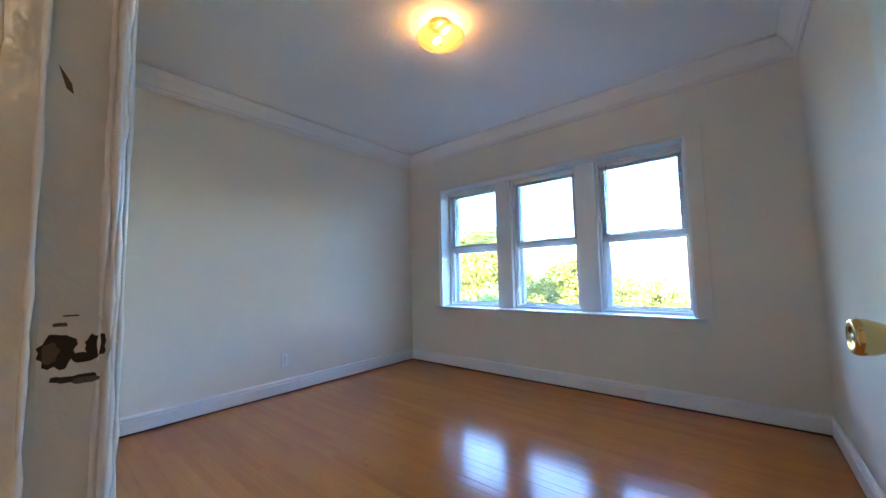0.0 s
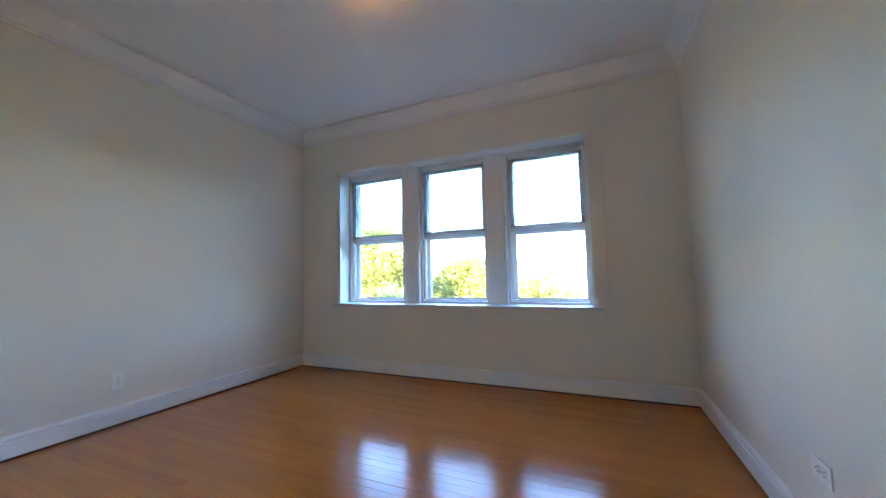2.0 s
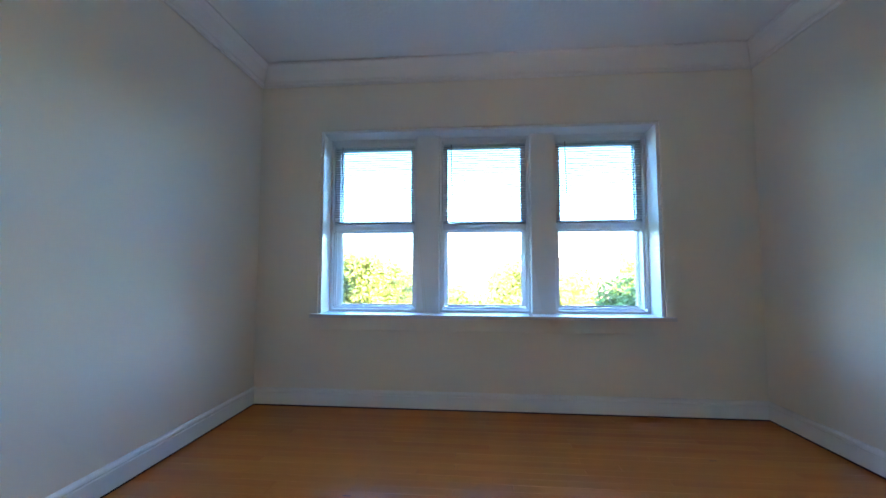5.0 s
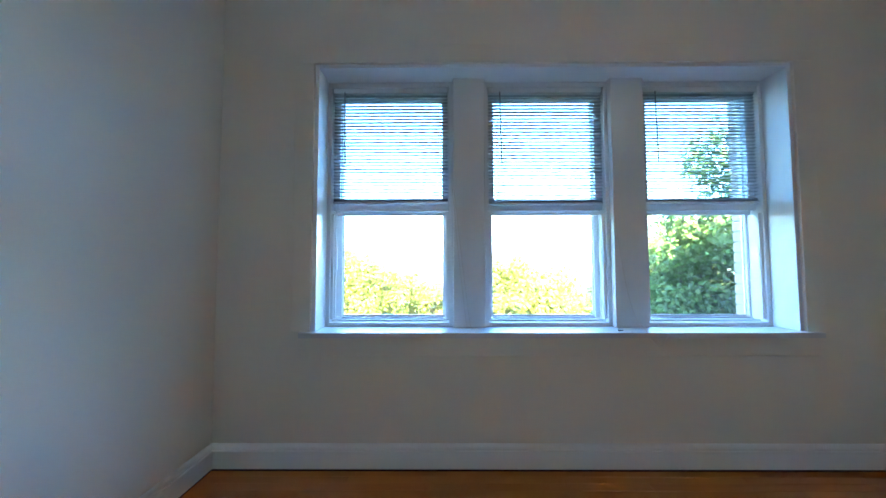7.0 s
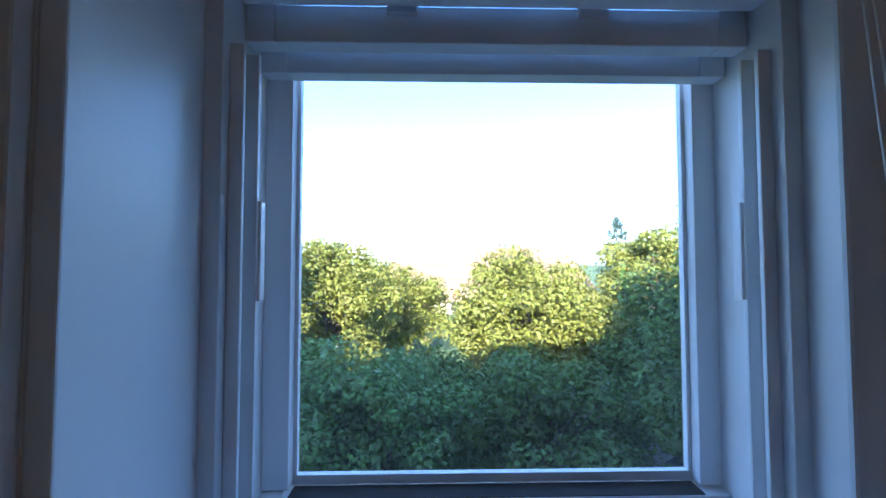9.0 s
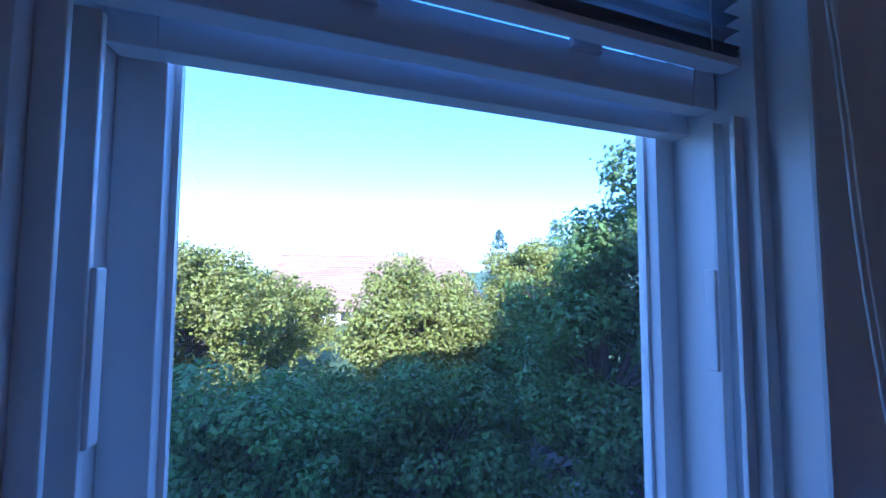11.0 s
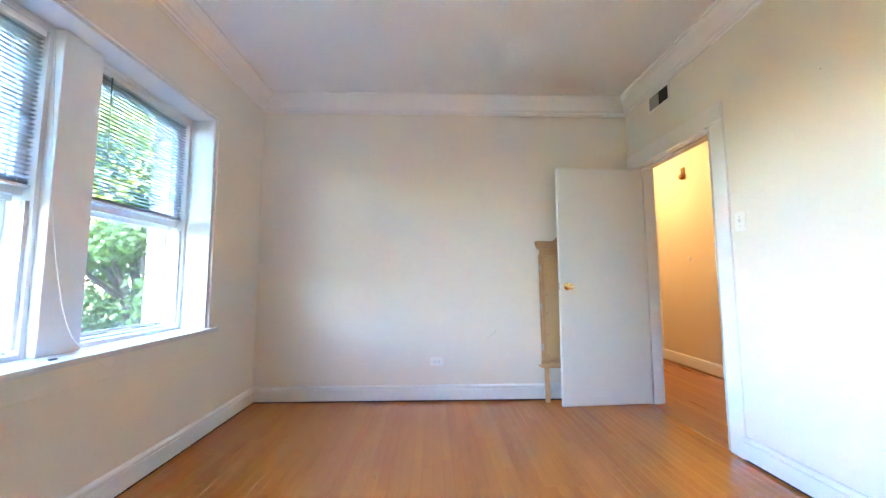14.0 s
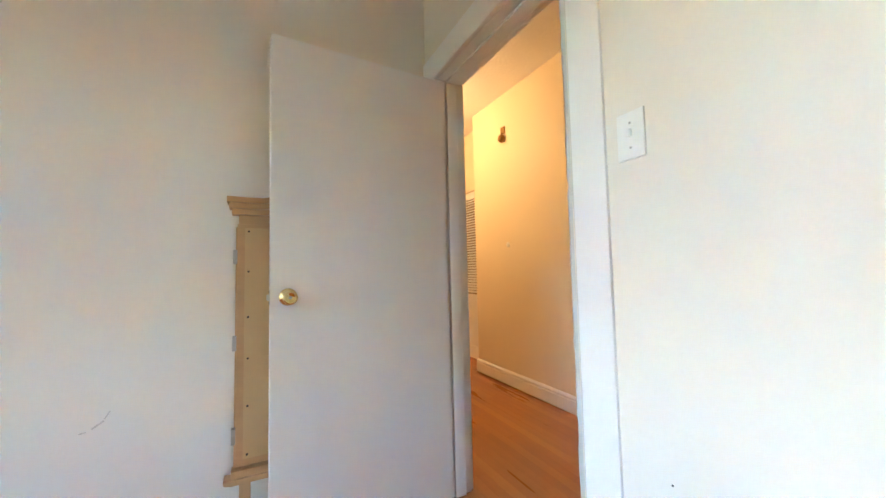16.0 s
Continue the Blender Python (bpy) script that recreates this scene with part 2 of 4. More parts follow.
def sweep(profile, path, closed=False):
    """A moulding: profile in (out, up) carried along straight (x, y, nx, ny) stations."""
    bm = bmesh.new()
    rings = [[bm.verts.new((x + nx * o, y + ny * o, u)) for o, u in profile] for x, y, nx, ny in path]
    n = len(profile)
    pairs = list(zip(rings, rings[1:])) + ([(rings[-1], rings[0])] if closed else [])
    for a, b in pairs:
        for i in range(n):
            bm.faces.new((a[i], a[(i + 1) % n], b[(i + 1) % n], b[i]))
    if not closed:
        bm.faces.new(rings[0])
        bm.faces.new(list(reversed(rings[-1])))
    bmesh.ops.recalc_face_normals(bm, faces=bm.faces)
    return bm


def link(name, bm, material):
    me = bpy.data.meshes.new(name)
    bm.to_mesh(me)
    bm.free()
    me.materials.append(material)
    return new(name, me)


def part(name, bm, material, parent, label=""):
    ob = link(name, bm, material)
    ob.parent = parent
    ob.matrix_parent_inverse = parent.matrix_basis.inverted()
    return tagged(ob, label)


def structure(name, bm, material, label, category):
    return tagged(link(name, bm, material), label, category, kind="structure")


def thing(name, at, label, category, group="", kind=""):
    ob = new(name)
    ob.empty_display_size = 0.1
    ob.location = at
    return tagged(ob, label, category, group, kind)


# ---- the room ----
W, D, H = 3.87, -3.39, 2.76           # right wall, door wall, ceiling
TH = 0.14
JL, JR, HEAD = 2.905, 3.725, 2.05      # the doorway
RX0, RX1, RZ0, RZ1 = 0.52, 3.18, 0.70, 2.215   # the window recess
HY, HX = -4.66, 5.42                  # hall wall and its outer corner

structure("wall_west", boxes([(-TH, 0, D - TH, 0.42, -0.05, H)]), M_WALL, "plain cream painted plaster wall", "wall")
structure("wall_east", boxes([(W, W + TH, D, 0.42, -0.05, H)]), M_WALL, "plain cream painted plaster wall", "wall")
structure("wall_north", boxes([(0, RX0, 0, 0.42, -0.05, H), (RX1, W, 0, 0.42, -0.05, H), (RX0, RX1, 0, 0.42, -0.05, RZ0), (RX0, RX1, 0, 0.42, RZ1, H)]), M_WALL, "cream painted window wall with a wide deep recess", "wall")
structure("wall_south", boxes([(0, JL - 0.02, D - TH, D, -0.05, H), (JR + 0.02, W + TH, D - TH, D, -0.05, H), (JL - 0.02, JR + 0.02, D - TH, D, HEAD + 0.02, H)]), M_WALL, "cream painted wall with the doorway", "wall")
structure("ceiling", boxes([(-TH, W + TH, D - TH, 0.42, H, H + 0.15)]), M_CEIL, "white ceiling with stippled plaster", "ceiling")

# cove moulding all round
cove = [(0.0, H - 0.002), (0.105, H - 0.002), (0.105, H - 0.018), (0.092, H - 0.024), (0.070, H - 0.045), (0.046, H - 0.085), (0.028, H - 0.115), (0.024, H - 0.135), (0.012, H - 0.142), (0.010, H - 0.158), (0.0, H - 0.160)]
structure("crown_moulding", sweep(cove, [(0, 0, 1, -1), (W, 0, -1, -1), (W, D, -1, 1), (0, D, 1, 1)], closed=True), M_CEIL, "white plaster cove moulding under the ceiling", "moulding")

# baseboards
skirt = [(0.0, 0.0145), (0.018, 0.0145), (0.018, 0.104), (0.013, 0.108), (0.013, 0.112), (0.019, 0.118), (0.017, 0.128), (0.008, 0.138), (0.0, 0.140)]
# dark strip added as the shadow line between baseboard and floor
shadow_strip = [(0.0, 0.0), (0.010, 0.0), (0.010, 0.014), (0.0, 0.014)]
structure("baseboard_shadow_strip", sweep(shadow_strip, [(JL - 0.13, D, 0, 1), (0, D, 1, 1), (0, 0, 1, -1), (W, 0, -1, -1), (W, D, -1, 1), (JR + 0.115, D, 0, 1)]), M_GAP_SHADOW, "dark strip standing in for the shadow under the baseboard", "trim")
structure("baseboard", sweep(skirt, [(JL - 0.13, D, 0, 1), (0, D, 1, 1), (0, 0, 1, -1), (W, 0, -1, -1), (W, D, -1, 1), (JR + 0.115, D, 0, 1)]), M_TRIM, "white painted baseboard with a moulded cap", "baseboard")

# door casing, jambs and stops
casing = thing("door_casing", (JL, D, 0), "white painted door casing and jambs with old thick paint", "door frame", kind="structure")
for name, rows in (("side_casing", [(JL - 0.135, JL - 0.030, D, D + 0.007, 0, HEAD + 0.018)]), ("side_casing", [(JR + 0.018, JR + 0.13, D, D + 0.018, 0, HEAD + 0.018)]), ("head_casing", [(JL - 0.135, JR + 0.13, D, D + 0.018, HEAD + 0.018, HEAD + 0.135)]), ("side_casing", [(JL - 0.12, JL - 0.012, D - TH - 0.018, D - TH, 0, HEAD + 0.012)]), ("side_casing", [(JR + 0.012, JR + 0.12, D - TH - 0.018, D - TH, 0, HEAD + 0.012)]), ("head_casing", [(JL - 0.12, JR + 0.12, D - TH - 0.018, D - TH, HEAD + 0.012, HEAD + 0.12)])):
    part(name, boxes(rows, 0.004), M_TRIM, casing)
part("outer_bead", boxes([(JL - 0.140, JL - 0.135, D, D + 0.010, 0, HEAD + 0.135)], 0.001), M_TRIM, casing)
part("inner_bead", boxes([(JL - 0.030, JL - 0.002, D - 0.014, D - 0.003, 0, HEAD + 0.004)], 0.005), M_JAMB, casing)
part("inner_bead", boxes([(JL - 0.004, JR + 0.002, D + 0.002, D + 0.022, HEAD + 0.002, HEAD + 0.026)], 0.006), M_TRIM, casing)
part("strike_jamb", boxes([(JL - 0.02, JL, D - TH, D - 0.008, 0, HEAD)], 0.003), M_JAMB, casing, "chipped white jamb with an old strike plate")
part("hinge_jamb", boxes([(JR, JR + 0.02, D - TH, D + 0.004, 0, HEAD)], 0.003), M_TRIM, casing)
part("head_jamb", boxes([(JL, JR, D - TH, D + 0.004, HEAD, HEAD + 0.02)], 0.003), M_TRIM, casing)
part("door_stop", boxes([(JL, JL + 0.012, D - 0.105, D - 0.072, 0, HEAD)], 0.004), M_JAMB, casing)
part("door_stop", boxes([(JR - 0.012, JR, D - 0.105, D - 0.045, 0, HEAD)], 0.004), M_TRIM, casing)
part("door_stop", boxes([(JL + 0.012, JR - 0.012, D - 0.105, D - 0.045, HEAD - 0.012, HEAD)], 0.004), M_TRIM, casing)



def wavy_ridge(x, y, r, seed):
    """A drip-like ridge of old paint running up the jamb."""
    bm = bmesh.new()
    rnd = random.Random(seed)
    prev = None
    z = 0.0
    while z < HEAD:
        w = r * rnd.uniform(0.55, 1.5)
        ring = [bm.verts.new((x + o * w * 0.9, y + u * w, z)) for o, u in ((-0.2, -1), (0.6, -0.7), (1, 0), (0.6, 0.7), (-0.2, 1))]
        if prev:
            for i in range(4):
                bm.faces.new((prev[i], prev[i + 1], ring[i + 1], ring[i])).smooth = True
        prev = ring
        z += rnd.uniform(0.015, 0.05)
    return bm


for k, (dx, dy, r) in enumerate(((0.0, -0.018, 0.0035), (-0.001, -0.010, 0.0045), (-0.003, -0.006, 0.004), (-0.030, 0.004, 0.003), (0.011, -0.073, 0.0035), (0.011, -0.104, 0.003))):
    part("paint_ridge", wavy_ridge(JL + dx, D + dy, r, 40 + k), M_RIDGE, casing)
part("old_screw_cap", lathe([(0.006, 0), (0.006, 0.0015), (0.003, 0.002)], 12, Matrix.Translation((JL, D - 0.075, 1.36)) @ Matrix.Rotation(radians(90), 4, "Y")), M_JAMB, casing)
SZ = 1.027
DS = D - 0.015                        # face of the old jamb, set back from the wall
plate = [(DS - 0.050, SZ - 0.040), (DS - 0.010, SZ - 0.040), (DS + 0.003, SZ - 0.026), (DS + 0.008, SZ), (DS + 0.003, SZ + 0.026), (DS - 0.010, SZ + 0.040), (DS - 0.050, SZ + 0.040)]
strike = part("strike_plate", slab(plate, JL, JL + 0.0025), M_JAMB, casing, "paint-covered strike plate with worn black latch hole")


def blot(cy, cz, ry, rz, seed, depth):
    """An irregular worn patch on the strike plate."""
    rnd = random.Random(seed)
    pts = []
    for i in range(22):
        a = 2 * math.pi * i / 22
        k = rnd.uniform(0.78, 1.12)
        sq = 1.0 / max(abs(math.cos(a)), abs(math.sin(a))) ** 0.6
        pts.append((cy + 1.2 * ry * k * sq * math.cos(a) * 0.9, cz + 1.15 * rz * k * sq * math.sin(a) * 0.9))
    return slab(pts, JL + 0.0025, JL + 0.0025 + depth)


M_WORN = mat("worn_brown_metal", (0.075, 0.06, 0.05), rough=0.5, metal=0.3, var=0.5, scale=120, fine=0.3, fine_scale=400)
part("latch_hole", blot(DS - 0.035, SZ, 0.0135, 0.0175, 1, 0.0007), M_BLACK, strike)
part("hole_lining", blot(DS - 0.040, SZ - 0.001, 0.0060, 0.0100, 2, 0.0010), M_WORN, strike)
part("worn_patch", blot(DS - 0.005, SZ + 0.003, 0.0080, 0.0120, 3, 0.0007), M_BLACK, strike)
part("worn_patch", blot(DS - 0.014, SZ - 0.009, 0.0110, 0.0050, 4, 0.0006), M_BLACK, strike)
part("worn_patch", blot(DS - 0.020, SZ - 0.031, 0.0150, 0.0035, 5, 0.0007), M_BLACK, strike)
part("worn_patch", blot(DS - 0.012, SZ - 0.034, 0.0100, 0.0035, 6, 0.0009), M_WORN, strike)
part("worn_patch", blot(DS - 0.036, SZ - 0.029, 0.0035, 0.0030, 7, 0.0007), M_BLACK, strike)
part("worn_patch", blot(DS - 0.026, SZ + 0.037, 0.0065, 0.0010, 8, 0.0006), M_WORN, strike)
part("worn_patch", blot(DS - 0.034, SZ + 0.028, 0.0055, 0.0022, 9, 0.0005), M_WORN, strike)
part("scuff", slab([(DS - 0.047, SZ + 0.315), (DS - 0.040, SZ + 0.290), (DS - 0.034, SZ + 0.285), (DS - 0.036, SZ + 0.297)], JL, JL + 0.0006), M_WORN, casing)

# ---- the door ----
DOOR_ANGLE, DW, DH = 86.0, 0.785, 2.03


def knob_profile():
    return [(0.032, 0.0), (0.033, 0.004), (0.030, 0.009), (0.014, 0.012), (0.011, 0.020), (0.012, 0.026), (0.019, 0.034), (0.0255, 0.052), (0.0265, 0.064), (0.024, 0.069), (0.018, 0.070), (0.014, 0.066), (0.002, 0.066)]


def door():
    d = thing("door", (0, 0, 0), "plain white flush door standing wide open, brass knobs", "door")
    part("door_leaf", boxes([(-DW, 0, -0.0175, 0.0175, 0.012, DH)], 0.002), M_DOOR, d)
    kx, kz = -DW + 0.062, 1.0
    for s in (1, -1):
        m = Matrix.Translation((kx, 0.0175 * s, kz)) @ Matrix.Rotation(radians(-90 * s), 4, "X")
        part("door_knob", lathe(knob_profile(), 28, m), M_BRASS, d, "polished brass tulip knob")
        part("keyhole_button", lathe([(0.006, 0.066), (0.006, 0.0665), (0.004, 0.068)], 12, m), M_STEEL, d)
    latch = part("latch_plate", boxes([(-DW - 0.0015, -DW, -0.013, 0.013, kz - 0.029, kz + 0.029)], 0.0005), M_STEEL, d, "worn steel latch plate")
    part("latch_bolt", boxes([(-DW - 0.010, -DW - 0.0015, -0.006, 0.007, kz - 0.011, kz + 0.011)], 0.002), M_STEEL, latch)
    for dz in (-0.021, 0.021):
        part("screw", tube(bmesh.new(), (-DW - 0.0028, 0, kz + dz), (-DW - 0.0015, 0, kz + dz), 0.0042), M_BLACK, latch)
    for z in (0.25, 1.05, 1.80):
        part("hinge", tube(bmesh.new(), (0.004, 0.021, z - 0.045), (0.004, 0.021, z + 0.045), 0.006), M_TRIM, d)
    # closed, the leaf points along -x; it swings into the room
    d.matrix_basis = pose(JR - 0.004, D - 0.024, 0, 0, 0, -DOOR_ANGLE)
    return d


door()

# ---- window ----
part_y = 0.12
stool = thing("window_stool", (1.85, 0, 0.70), "long white painted window stool with an apron below", "window sill", kind="structure")
part("stool_board", boxes([(RX0 + 0.002, RX1 - 0.002, 0, 0.30, 0.700, 0.727), (RX0 - 0.050, RX1 + 0.060, -0.048, 0.0, 0.700, 0.727)], 0.0), M_STOOL, stool)
part("apron", boxes([(RX0 - 0.060, RX1 + 0.070, -0.016, 0.0, 0.60, 0.700)], 0.004), M_WALL, stool)
wcas = thing("window_casing", (1.85, 0, RZ0), "flat cream painted casing around the window recess", "window frame", kind="structure")
part("side_casing", boxes([(RX0 - 0.105, RX0, -0.014, 0, 0.727, RZ1)], 0.003), M_WALL, wcas)
part("side_casing", boxes([(RX1, RX1 + 0.105, -0.014, 0, 0.727, RZ1)], 0.003), M_WALL, wcas)
part("head_casing", boxes([(RX0 - 0.105, RX1 + 0.105, -0.014, 0, RZ1, RZ1 + 0.105)], 0.003), M_WALL, wcas)
for x0, x1 in ((1.295, 1.482), (2.228, 2.420)):
    part("mullion", boxes([(x0, x1, part_y, 0.33, 0.727, RZ1)], 0.005), M_TRIM, wcas, "wide white painted mullion")
part("side_jamb", boxes([(RX0, RX0 + 0.022, 0.002, 0.33, 0.727, RZ1)], 0.002), M_TRIM, wcas)
part("side_jamb", boxes([(RX1 - 0.022, RX1, 0.002, 0.33, 0.727, RZ1)], 0.002), M_TRIM, wcas)
part("head_jamb", boxes([(RX0 + 0.022, RX1 - 0.022, 0.002, 0.33, RZ1 - 0.02, RZ1)], 0.002), M_TRIM, wcas)

Z0, ZT = 0.727, RZ1 - 0.02
ZO, ZR = 0.775, 1.395                 # open lower half: sill edge and raised sash's lower edge


def window_unit(n, x0, x1, g0, g1):
    """A double-hung vinyl window between x0 and x1, lower sash pushed up, clear opening g0 to g1."""
    w = thing("window_%d" % n, ((x0 + x1) / 2, 0.2, Z0), "white vinyl double-hung window, lower sash raised", "window", "windows in the recess", "structure")
    part("frame_jamb", boxes([(x0, x0 + 0.022, 0.165, 0.32, Z0, ZT), (x0 + 0.022, g0 - 0.016, 0.205, 0.212, Z0 + 0.04, ZR), (x0 + 0.022, x0 + 0.040, 0.18, 0.186, Z0 + 0.04, ZR), (x0 + 0.022, g0, 0.280, 0.318, Z0 + 0.04, ZT)], 0.0015), M_VINYL, w)
    part("frame_jamb", boxes([(x1 - 0.022, x1, 0.165, 0.32, Z0, ZT), (g1 + 0.016, x1 - 0.022, 0.205, 0.212, Z0 + 0.04, ZR), (x1 - 0.040, x1 - 0.022, 0.18, 0.186, Z0 + 0.04, ZR), (g1, x1 - 0.022, 0.280, 0.318, Z0 + 0.04, ZT)], 0.0015), M_VINYL, w)
    part("frame_sill", boxes([(x0 + 0.022, x1 - 0.022, 0.165, 0.215, Z0, Z0 + 0.022), (x0 + 0.022, x1 - 0.022, 0.215, 0.262, Z0, Z0 + 0.032), (x0 + 0.022, x1 - 0.022, 0.262, 0.32, Z0, ZO - 0.012)], 0.002), M_VINYL, w)
    part("track_dirt", boxes([(g0 + 0.004, g1 - 0.004, 0.264, 0.296, ZO - 0.012, ZO - 0.0108)]), M_DIRT, w, "dark dirt in the screen track")
    part("track_dirt", boxes([(x0 + 0.024, x1 - 0.024, 0.2165, 0.2215, Z0 + 0.032, Z0 + 0.0330)]), M_DIRT, w)
    part("frame_head", boxes([(x0 + 0.022, x1 - 0.022, 0.165, 0.32, ZT - 0.03, ZT)], 0.002), M_VINYL, w)
    for name, y0, y1, zb, zt, side in (("lower_sash", 0.212, 0.238, ZR + 0.022, 2.165, 0.040), ("upper_sash", 0.252, 0.278, ZR, 2.165, 0.040)):
        a, b = x0 + 0.024, x1 - 0.024
        gl, gr = max(a + side, g0 - 0.004), min(b - side, g1 + 0.004)
        s = part(name, boxes([(a, gl, y0, y1, zb, zt), (gr, b, y0, y1, zb, zt), (gl, gr, y0, y1, zb, zb + 0.052), (gl, gr, y0, y1, zt - 0.045, zt)], 0.002), M_VINYL, w)
        p = part("pane", boxes([(gl - 0.003, gr + 0.003, (y0 + y1) / 2 - 0.002, (y0 + y1) / 2 + 0.002, zb + 0.050, zt - 0.043)]), M_GLASS, s)
        p.visible_shadow = False
    for f in (0.28, 0.70):
        xm = g0 + f * (g1 - g0)
        part("sash_lift", boxes([(xm - 0.022, xm + 0.022, 0.204, 0.212, ZR + 0.060, ZR + 0.082)], 0.003), M_VINYL, w)
    for xa, xb in ((g0 - 0.026, g0 - 0.012), (g1 + 0.012, g1 + 0.026)):
        part("balance_tab", boxes([(xa, xb, 0.208, 0.222, 1.06, 1.195)], 0.002), M_VINYL, w, "white balance shoe in the track")
    sc = part("screen_frame", boxes([(g0 - 0.004, g0 + 0.006, 0.298, 0.308, ZO - 0.010, ZR + 0.08), (g1 - 0.006, g1 + 0.004, 0.298, 0.308, ZO - 0.010, ZR + 0.08), (g0 + 0.006, g1 - 0.006, 0.298, 0.308, ZO - 0.010, ZO + 0.004), (g0 + 0.006, g1 - 0.006, 0.298, 0.308, ZR + 0.065, ZR + 0.08)]), M_VINYL, w)
    # woven wire mesh
    pitch, r = 0.0019, 0.00013
    vs, fs = [], []
    y = 0.303
    k = int((g1 - g0 - 0.012) / pitch)
    for i in range(k):
        x = g0 + 0.006 + pitch * (i + 0.5)
        b = len(vs)
        vs += [(x - r, y, ZO), (x + r, y, ZO), (x + r, y, ZR + 0.07), (x - r, y, ZR + 0.07)]
        fs.append((b, b + 1, b + 2, b + 3))
    k = int((ZR + 0.07 - ZO) / pitch)
    for i in range(k):
        z = ZO + pitch * (i + 0.5)
        b = len(vs)
        vs += [(g0 + 0.004, y + 0.0003, z - r), (g1 - 0.004, y + 0.0003, z - r), (g1 - 0.004, y + 0.0003, z + r), (g0 + 0.004, y + 0.0003, z + r)]
        fs.append((b, b + 1, b + 2, b + 3))
    me = bpy.data.meshes.new("insect_mesh")
    me.from_pydata(vs, [], fs)
    me.materials.append(M_WIRE)
    ob = new("insect_mesh", me)
    ob.parent = sc
    tagged(ob, "fine grey woven insect mesh", kind="stuff")


UNITS = ((RX0 + 0.022, 1.295, 0.605, 1.238), (1.482, 2.228, 1.540, 2.176), (2.420, RX1 - 0.022, 2.482, 3.122))
for i, u in enumerate(UNITS):
    window_unit(i + 1, *u)


def slat_mesh(width):
    bm = bmesh.new()
    rows = []
    for k in range(4):
        a = (k - 1.5) / 1.5
        rows.append([bm.verts.new((sx * width / 2, a * 0.0115, 0.0016 * (1 - a * a))) for sx in (-1, -0.33, 0.33, 1)])
    for a, b in zip(rows, rows[1:]):
        for i in range(3):
            bm.faces.new((a[i], a[i + 1], b[i + 1], b[i]))
    bmesh.ops.solidify(bm, geom=list(bm.faces), thickness=0.0006)
    me = bpy.data.meshes.new("slat")
    bm.to_mesh(me)
    bm.free()
    me.materials.append(M_SLAT)
    return me


def blind(x0, x1, zb, seed):
    """A mini blind hung inside the recess in front of the sashes."""
    rnd = random.Random(seed)
    w = x1 - x0 - 0.012
    xc, y = (x0 + x1) / 2, 0.186
    b = thing("venetian_blind", (xc, y, ZT), "white aluminium mini blind lowered half way, slats open", "window blind", "mini blinds")
    part("headrail", boxes([(xc - w / 2, xc + w / 2, y - 0.016, y + 0.010, ZT - 0.062, ZT - 0.031)], 0.002), M_VINYL, b)
    me = slat_mesh(w)
    z, k = ZT - 0.075, 0
    while z > zb + 0.030:
        s = new("slat", me)
        s.parent = b
        s.matrix_parent_inverse = b.matrix_basis.inverted()
        s.matrix_basis = pose(xc + rnd.uniform(-0.001, 0.001), y, z, -5 + rnd.uniform(-2.0, 2.0), rnd.uniform(-0.25, 0.25), 0)
        z -= 0.0205
        k += 1
    for j in range(7):
        s = new("slat", me)
        s.parent = b
        s.matrix_parent_inverse = b.matrix_basis.inverted()
        s.matrix_basis = pose(xc, y, zb + 0.013 + 0.0024 * j, rnd.uniform(-4, 4), rnd.uniform(-0.3, 0.3), 0)
    part("bottom_rail", boxes([(xc - w / 2, xc + w / 2, y - 0.012, y + 0.012, zb, zb + 0.011)], 0.003), M_VINYL, b)
    for fx in (-0.42, 0.42):
        bm = bmesh.new()
        for dy in (-0.0135, 0.0135):
            tube(bm, (xc + fx * w, y + dy, zb + 0.01), (xc + fx * w, y + dy, ZT - 0.03), 0.0006, n=4)
        part("ladder_cord", bm, M_CORD, b)
    part("tilt_wand", tube(bmesh.new(), (x0 + 0.075, y - 0.022, ZT - 0.06), (x0 + 0.083, y - 0.024, ZT - 0.50), 0.0038, n=8), M_WAND, b, "smoky plastic tilt wand")
    return b


for i, (x0, x1, g0, g1) in enumerate(UNITS):
    blind(x0 + 0.024, x1 - 0.024, (1.458, 1.450, 1.455)[i], 5 + i)


def cord(pts, r=0.0014):
    cu = bpy.data.curves.new("lift_cord", "CURVE")
    cu.dimensions, cu.bevel_depth, cu.bevel_resolution = "3D", r, 2
    sp = cu.splines.new("NURBS")
    sp.points.add(len(pts) - 1)
    for p, q in zip(sp.points, pts):
        p.co = (*q, 1)
    sp.use_endpoint_u, sp.order_u = True, 3
    cu.materials.append(M_CORD)
    ob = new("lift_cord", cu)
    return tagged(ob, "white braided lift cord hanging from the blind", "cord", "blind lift cords")


cord([(1.262, 0.128, 2.16), (1.268, 0.11, 1.75), (1.300, 0.10, 1.42), (1.318, 0.100, 1.20), (1.345, 0.09, 0.95), (1.365, 0.06, 0.76), (1.37, 0.03, 0.731)])
cord([(1.268, 0.128, 2.16), (1.275, 0.11, 1.75), (1.312, 0.10, 1.42), (1.335, 0.100, 1.20), (1.362, 0.09, 0.95), (1.385, 0.06, 0.76), (1.39, 0.03, 0.731)])
